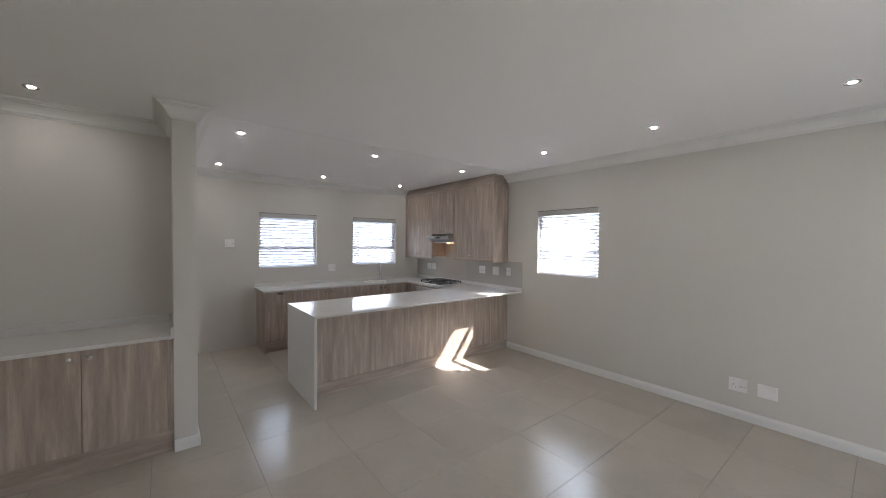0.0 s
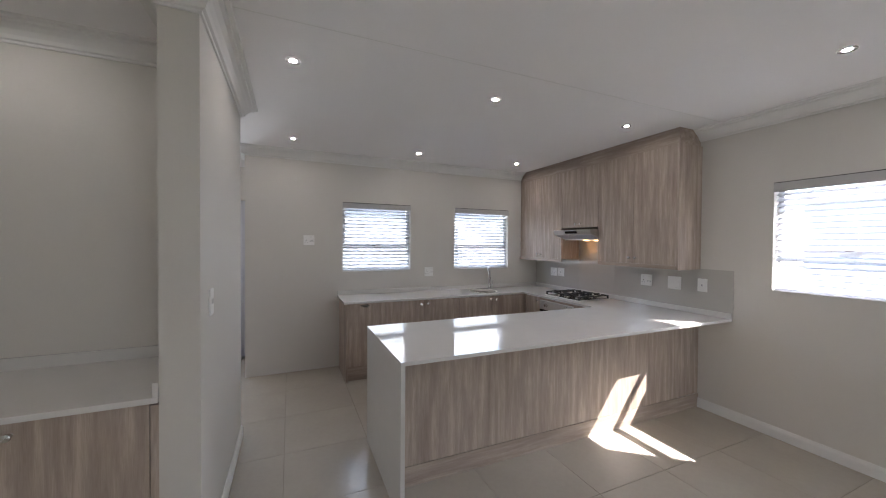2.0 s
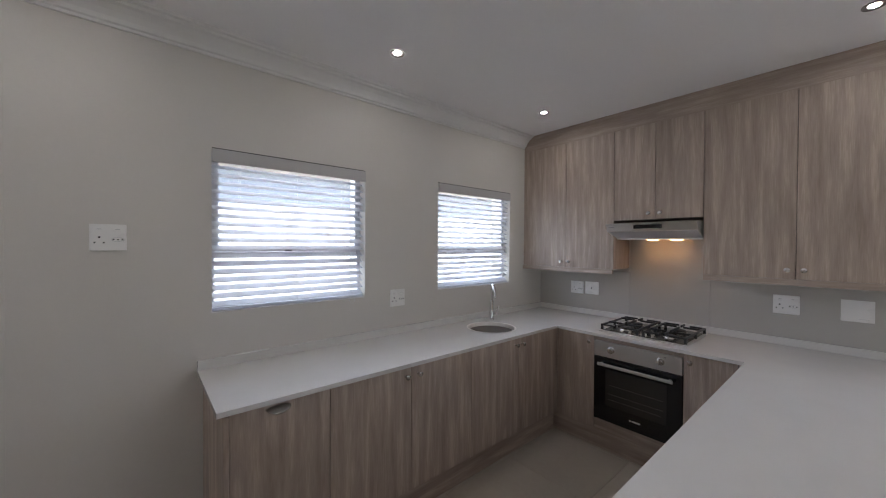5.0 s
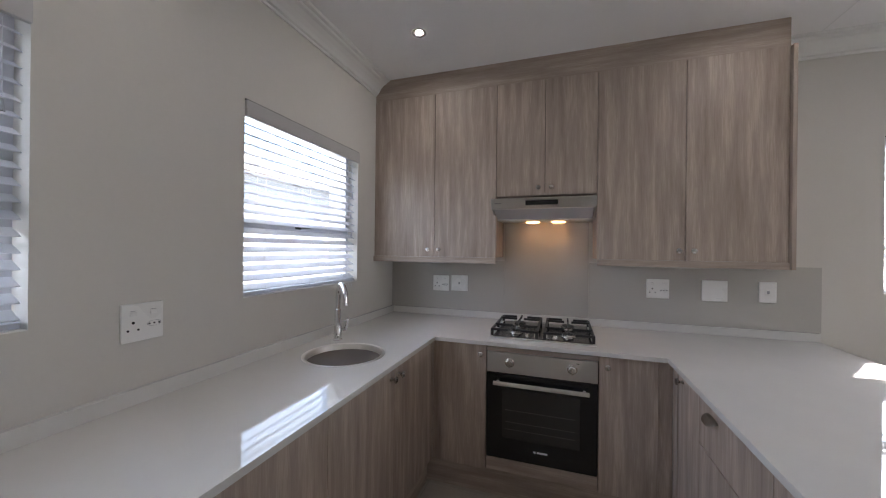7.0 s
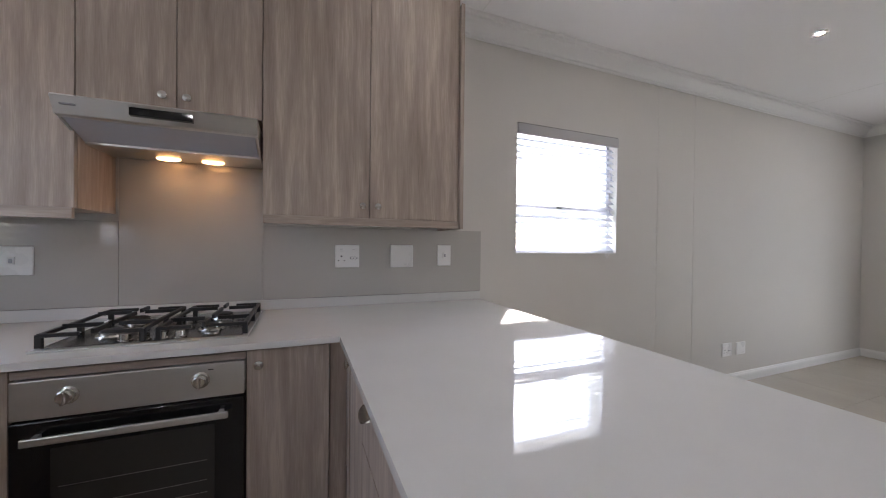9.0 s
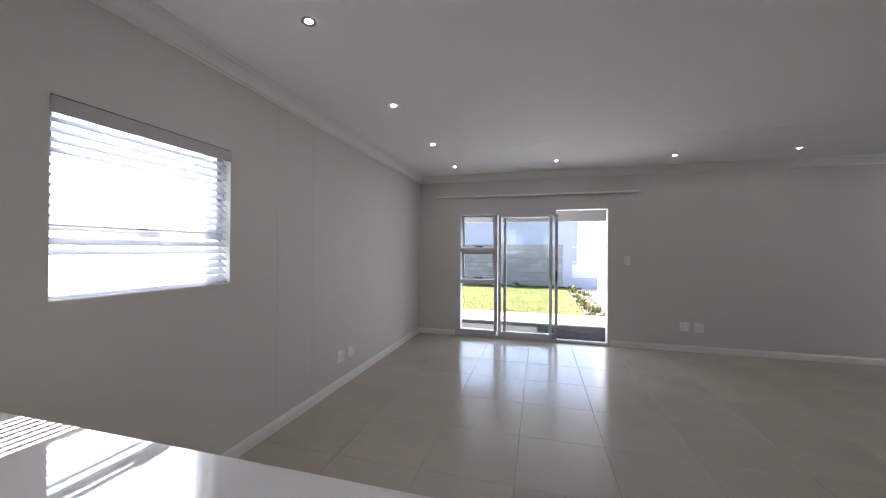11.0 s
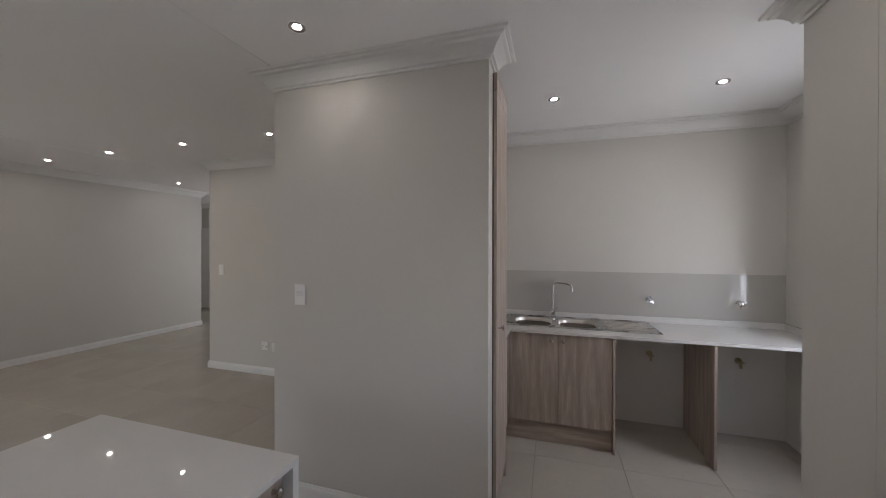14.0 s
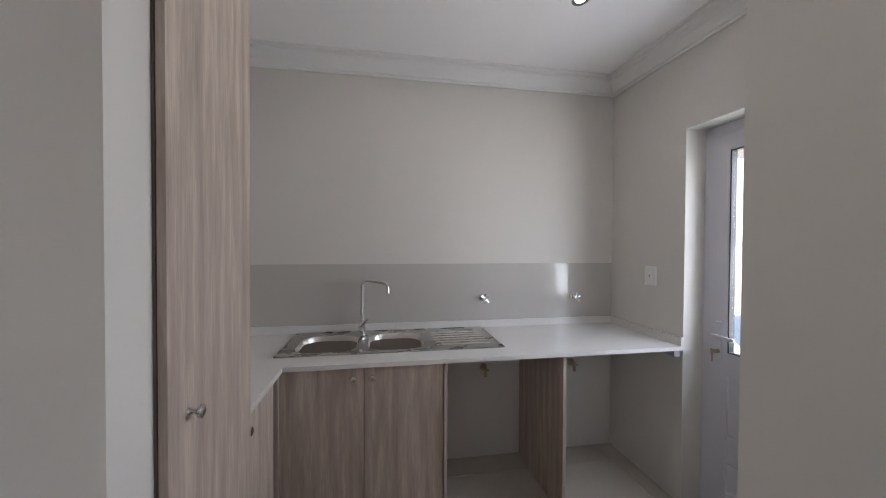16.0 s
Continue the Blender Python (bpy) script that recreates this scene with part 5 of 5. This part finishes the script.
# neighbouring houses
def neighbour(x0, x1, y0, y1, h, rise, label, side):
    t = thing("neighbour_house", (x0 + x1) / 2, (y0 + y1) / 2, G - 0.02, 0, label, "house", "neighbouring houses")
    w, d = (x1 - x0) / 2, (y1 - y0) / 2
    # both wall colours carry painted shade
    box("wall", (-w, w, -d, d, 0, h), M_RENDER_SHADE if side == "n" else M_HOUSE_SHADE, t)
    bm = bmesh.new()
    o = 0.35
    lo = [bm.verts.new(p) for p in ((-w - o, -d - o, h), (w + o, -d - o, h), (w + o, d + o, h), (-w - o, d + o, h))]
    hi = [bm.verts.new(p) for p in ((-w * 0.4, 0, h + rise), (w * 0.4, 0, h + rise))]
    bm.faces.new(lo)
    bm.faces.new((lo[0], lo[1], hi[1], hi[0])), bm.faces.new((lo[2], lo[3], hi[0], hi[1]))
    bm.faces.new((lo[1], lo[2], hi[1])), bm.faces.new((lo[3], lo[0], hi[0]))
    part("roof", bm, M_ROOF, t, "grey tiled roof")
    for k in (-0.5, 0.25):
        if side == "s":
            box("window", (k * w, k * w + 1.2, -d - 0.03, -d - 0.002, 1.0, 2.2), M_ALUD, t)
        elif side == "w":
            box("window", (-w - 0.03, -w - 0.002, k * d, k * d + 1.2, 1.0, 2.2), M_ALUD, t)
        else:
            box("window", (k * w, k * w + 1.2, d + 0.002, d + 0.03, 1.5, 2.7), M_ALUD, t)
    return t


neighbour(-3.5, 9.5, 9.8, 17.0, 2.9, 1.8, "neighbouring house with a tiled roof to the north, its shade painted blue-grey", "s")
neighbour(13.5, 21.0, -1.5, 6.0, 2.9, 1.4, "neighbouring house with a tiled roof to the east, its shade painted blue-grey", "w")
neighbour(0.0, 13.0, -24.0, -16.5, 3.3, 1.8, "white neighbouring house behind the garden wall", "n")
neighbour(-16.0, -4.0, -24.0, -17.0, 3.0, 1.6, "white neighbouring house beyond the fence", "n")

# lamps added outside the openings as daylight, plus a fill lamp in the hall
daylight_fill(((SD[0] + SD[1]) / 2, SY - FACE - 0.12, 1.05), ((SD[0] + SD[1]) / 2, 2, 1.0), 2.30, 2.0, 2.0)
for w in (WN1, WN2):
    daylight_fill(((w[0] + w[1]) / 2, NY + FACE + 0.02, 1.63), ((w[0] + w[1]) / 2, 2, 1.60), 0.86, 0.84, 0.65)
daylight_fill((EX + FACE + 0.02, (WE[0] + WE[1]) / 2, 1.63), (1, (WE[0] + WE[1]) / 2, 1.60), 0.86, 0.84, 1.55)
# added hall fill: the wall behind it is solid, no window there
daylight_fill((-4.55, 0.20, 1.45), (-4.9, -3.0, 1.2), 0.7, 1.1, 1.7)
daylight_fill(((UD[0] + UD[1]) / 2, UY + FACE + 0.02, 1.45), ((UD[0] + UD[1]) / 2, 2, 1.3), 0.55, 1.05, 1.15)


# ---- garden detail ----
rng = random.Random(5)


def small_mesh(name, material, build):
    bm = bmesh.new()
    build(bm)
    bmesh.ops.recalc_face_normals(bm, faces=bm.faces)
    me = bpy.data.meshes.new(name)
    bm.to_mesh(me)
    bm.free()
    me.materials.append(material)
    return me


def piece(name, me, parent, x, y, z, rz=0.0, sc=1.0):
    ob = new(name, me)
    ob.parent = parent
    ob.location = (x - parent.location.x, y - parent.location.y, z - parent.location.z)
    ob.rotation_euler = (0, 0, rz)
    ob.scale = (sc, sc, sc)
    return ob


def clump(bm, n, spread, h, w, r):
    for _ in range(n):
        a, d = r.uniform(0, 6.28), r.uniform(0, spread)
        x, y = d * math.cos(a), d * math.sin(a)
        b, l, t = r.uniform(0, 6.28), r.uniform(0.4, 1.0) * h, r.uniform(0.2, 0.8)
        dx, dy = math.cos(b), math.sin(b)
        p = [bm.verts.new((x - dy * w * k, y + dx * w * k, z)) for k, z in ((-0.4, 0), (0.4, 0))]
        m = [bm.verts.new((x + dx * l * t * 0.4 - dy * w * k, y + dy * l * t * 0.4 + dx * w * k, l * 0.6)) for k in (0.6, -0.6)]
        q = bm.verts.new((x + dx * l * t, y + dy * l * t, l))
        bm.faces.new((p[0], p[1], m[0], m[1]))
        bm.faces.new((m[1], m[0], q))


for i in range(16):
    x, y = (rng.uniform(0.45, 0.85), -5.7 - i * 0.55) if i < 11 else (1.4 + (i - 11) * 1.5, -11.75)
    r = random.Random(i)
    bm = bmesh.new()
    clump(bm, 46, 0.14, 0.17 if i % 3 else 0.26, 0.022, r)
    pl = thing("shrub", x, y, G + 0.0, 0, "low leafy green shrub in the garden bed", "plant", "garden shrubs")
    part("foliage", bm, M_PLANT, pl)
    if i % 4 == 1:
        for _ in range(5):
            bm = bmesh.new()
            fx, fy, fz = r.uniform(-0.12, 0.12), r.uniform(-0.12, 0.12), r.uniform(0.14, 0.22)
            lathe(bm, [(0, 0), (0.012, 0.006), (0.007, 0.014), (0, 0.012)], 6, Matrix.Translation((fx, fy, fz)))
            part("flower", bm, M_FLOWER, pl, "small red flower")
stones = []
for k in range(3):
    def rock(bm, k=k):
        bmesh.ops.create_icosphere(bm, subdivisions=1, radius=0.06)
        rr = random.Random(k)
        for v in bm.verts:
            v.co = Vector((v.co.x * 1.3, v.co.y, v.co.z * 0.6)) * rr.uniform(0.8, 1.15)
    stones.append(small_mesh("stone", M_PEBBLE, rock))
for i in range(46):
    x, y = (rng.uniform(0.42, 0.90), rng.uniform(-9.5, -5.4)) if i < 34 else (rng.uniform(2.0, 8.0), rng.uniform(-11.7, -11.5))
    ob = new("garden_stone", stones[i % 3])
    ob.location, ob.rotation_euler, k = (x, y, G + 0.02), (0, 0, rng.uniform(0, 6)), rng.uniform(0.7, 1.6)
    ob.scale = (k, k, k)
    tagged(ob, "rough sandy-brown stone lying in the garden bed", "stone", "garden stones")
bm = bmesh.new()
for _ in range(900):
    x, y = (rng.uniform(0.37, 0.93), rng.uniform(-11.5, -5.35)) if rng.random() < 0.7 else (rng.uniform(1.1, 8.5), rng.uniform(-11.95, -11.56))
    r = rng.uniform(0.012, 0.034)
    bmesh.ops.create_icosphere(bm, subdivisions=1, radius=r, matrix=Matrix.Translation((x, y, G + 0.008)) @ Matrix.Diagonal((1.2, 0.9, 0.6, 1)))
tagged(finish("gravel", bm, M_PEBBLE), "small sandy-brown stones scattered over the garden bed", "gravel", kind="stuff")
bm = bmesh.new()
for _ in range(9000):
    x, y = rng.uniform(0.96, 8.0), -5.3 - rng.random() ** 1.4 * 6.2
    a, l, w = rng.uniform(0, 6.28), rng.uniform(0.02, 0.045), 0.006
    dx, dy = math.cos(a) * w, math.sin(a) * w
    bm.faces.new((bm.verts.new((x - dx, y - dy, G)), bm.verts.new((x + dx, y + dy, G)), bm.verts.new((x + dy * 2, y - dx * 2, G + l))))
tagged(finish("grass", bm, M_BLADE), "short green lawn grass beyond the path", "grass", kind="stuff")
for i in range(9):
    for j in range(3):
        me = small_mesh("slab", M_PATH, lambda bm: cube(bm, -0.295, 0.295, -0.195, 0.195, -0.02, 0.0, 0.004)) if i == j == 0 else me
        piece("slab", me, bpy.data.objects["path"], 0.66 + i * 0.6, -5.08 + j * 0.4, G + 0.0155)
brick_me = small_mesh("paver", M_PAVER, lambda bm: cube(bm, -0.0975, 0.0975, -0.0475, 0.0475, -0.02, 0.0, 0.004))
pad = tagged(box("paving", (0.352, 4.0, -4.06, -2.495, G - 0.0039, G + 0.006), M_MORTAR), kind="structure")
for j in range(15):
    for i in range(19):
        x = 0.352 + 0.1 + i * 0.2 - (0.1 if j % 2 else 0)
        if 0.44 < x < 3.92:
            piece("paver", brick_me, pad, x, -2.56 - j * 0.1, G + 0.014 + rng.uniform(-0.0015, 0.0015))
block_me = small_mesh("block", M_BLOCK, lambda bm: cube(bm, -0.189, 0.189, -0.01, 0.014, -0.089, 0.089, 0.004))
half_me = small_mesh("block", M_BLOCK, lambda bm: cube(bm, -0.091, 0.091, -0.01, 0.014, -0.089, 0.089, 0.004))
for j in range(9):
    for i in range(21):
        x = 1.06 + 0.196 + i * 0.392 + (0.196 if j % 2 else 0)
        piece("block", block_me, gw, x, -12.006, G + 0.11 + j * 0.1925)
    if j % 2:
        piece("block", half_me, gw, 1.158, -12.006, G + 0.11 + j * 0.1925)

# ---- floor tiles ----
bm = bmesh.new()
cube(bm, -5.2, EX + 0.12, SY - FACE, UY + 0.12, -0.12, -0.004)
cube(bm, -5.2, -3.4, -4.3, SY - FACE, -0.12, -0.004)
floor = tagged(finish("floor", bm, M_GROUT), kind="structure")
TX, TY, TS = 0.927, 1.34, 0.605


def inside(x, y):
    n, c = len(OUT), False
    for i in range(n):
        (xa, ya), (xb, yb) = OUT[i], OUT[(i + 1) % n]
        if (ya > y) != (yb > y) and x < (xb - xa) * (y - ya) / (yb - ya) + xa:
            c = not c
    return c


tile_meshes = {}
for i in range(-10, 6):
    for j in range(-10, 9):
        x0, x1, y0, y1 = TX + i * TS, TX + (i + 1) * TS, TY + j * TS, TY + (j + 1) * TS
        if not any(inside(x0 + (x1 - x0) * a, y0 + (y1 - y0) * b) for a in (0.02, 0.25, 0.5, 0.75, 0.98) for b in (0.02, 0.25, 0.5, 0.75, 0.98)) and not (SD[0] < x1 and x0 < SD[1] and y0 < SY < y1 + 0.2):
            continue
        x0, x1, y0, y1 = max(x0, -5.1), min(x1, EX + 0.1), max(y0, -4.2), min(y1, UY + 0.1)
        if y0 < SY - 0.1 and x1 > -3.4:
            y0 = SY - 0.1
        if x1 - x0 < 0.03 or y1 - y0 < 0.03:
            continue
        key = (round(x1 - x0, 3), round(y1 - y0, 3))
        if key not in tile_meshes:
            w, d = key[0] / 2 - 0.0010, key[1] / 2 - 0.0010
            bm = bmesh.new()
            e = 0.0012
            lo = [bm.verts.new((sx * w, sy * d, -0.008)) for sx, sy in ((-1, -1), (1, -1), (1, 1), (-1, 1))]
            mi = [bm.verts.new((sx * w, sy * d, -e)) for sx, sy in ((-1, -1), (1, -1), (1, 1), (-1, 1))]
            hi = [bm.verts.new((sx * (w - e), sy * (d - e), 0)) for sx, sy in ((-1, -1), (1, -1), (1, 1), (-1, 1))]
            for a, b in ((lo, mi), (mi, hi)):
                for k in range(4):
                    bm.faces.new((a[k], a[(k + 1) % 4], b[(k + 1) % 4], b[k]))
            bm.faces.new(hi), bm.faces.new(lo)
            bmesh.ops.recalc_face_normals(bm, faces=bm.faces)
            me = bpy.data.meshes.new("tile")
            bm.to_mesh(me)
            bm.free()
            me.materials.append(M_TILE)
            tile_meshes[key] = me
        ob = new("tile", tile_meshes[key])
        ob.parent = floor
        ob.location = ((x0 + x1) / 2 - floor.location.x, (y0 + y1) / 2 - floor.location.y, -floor.location.z)
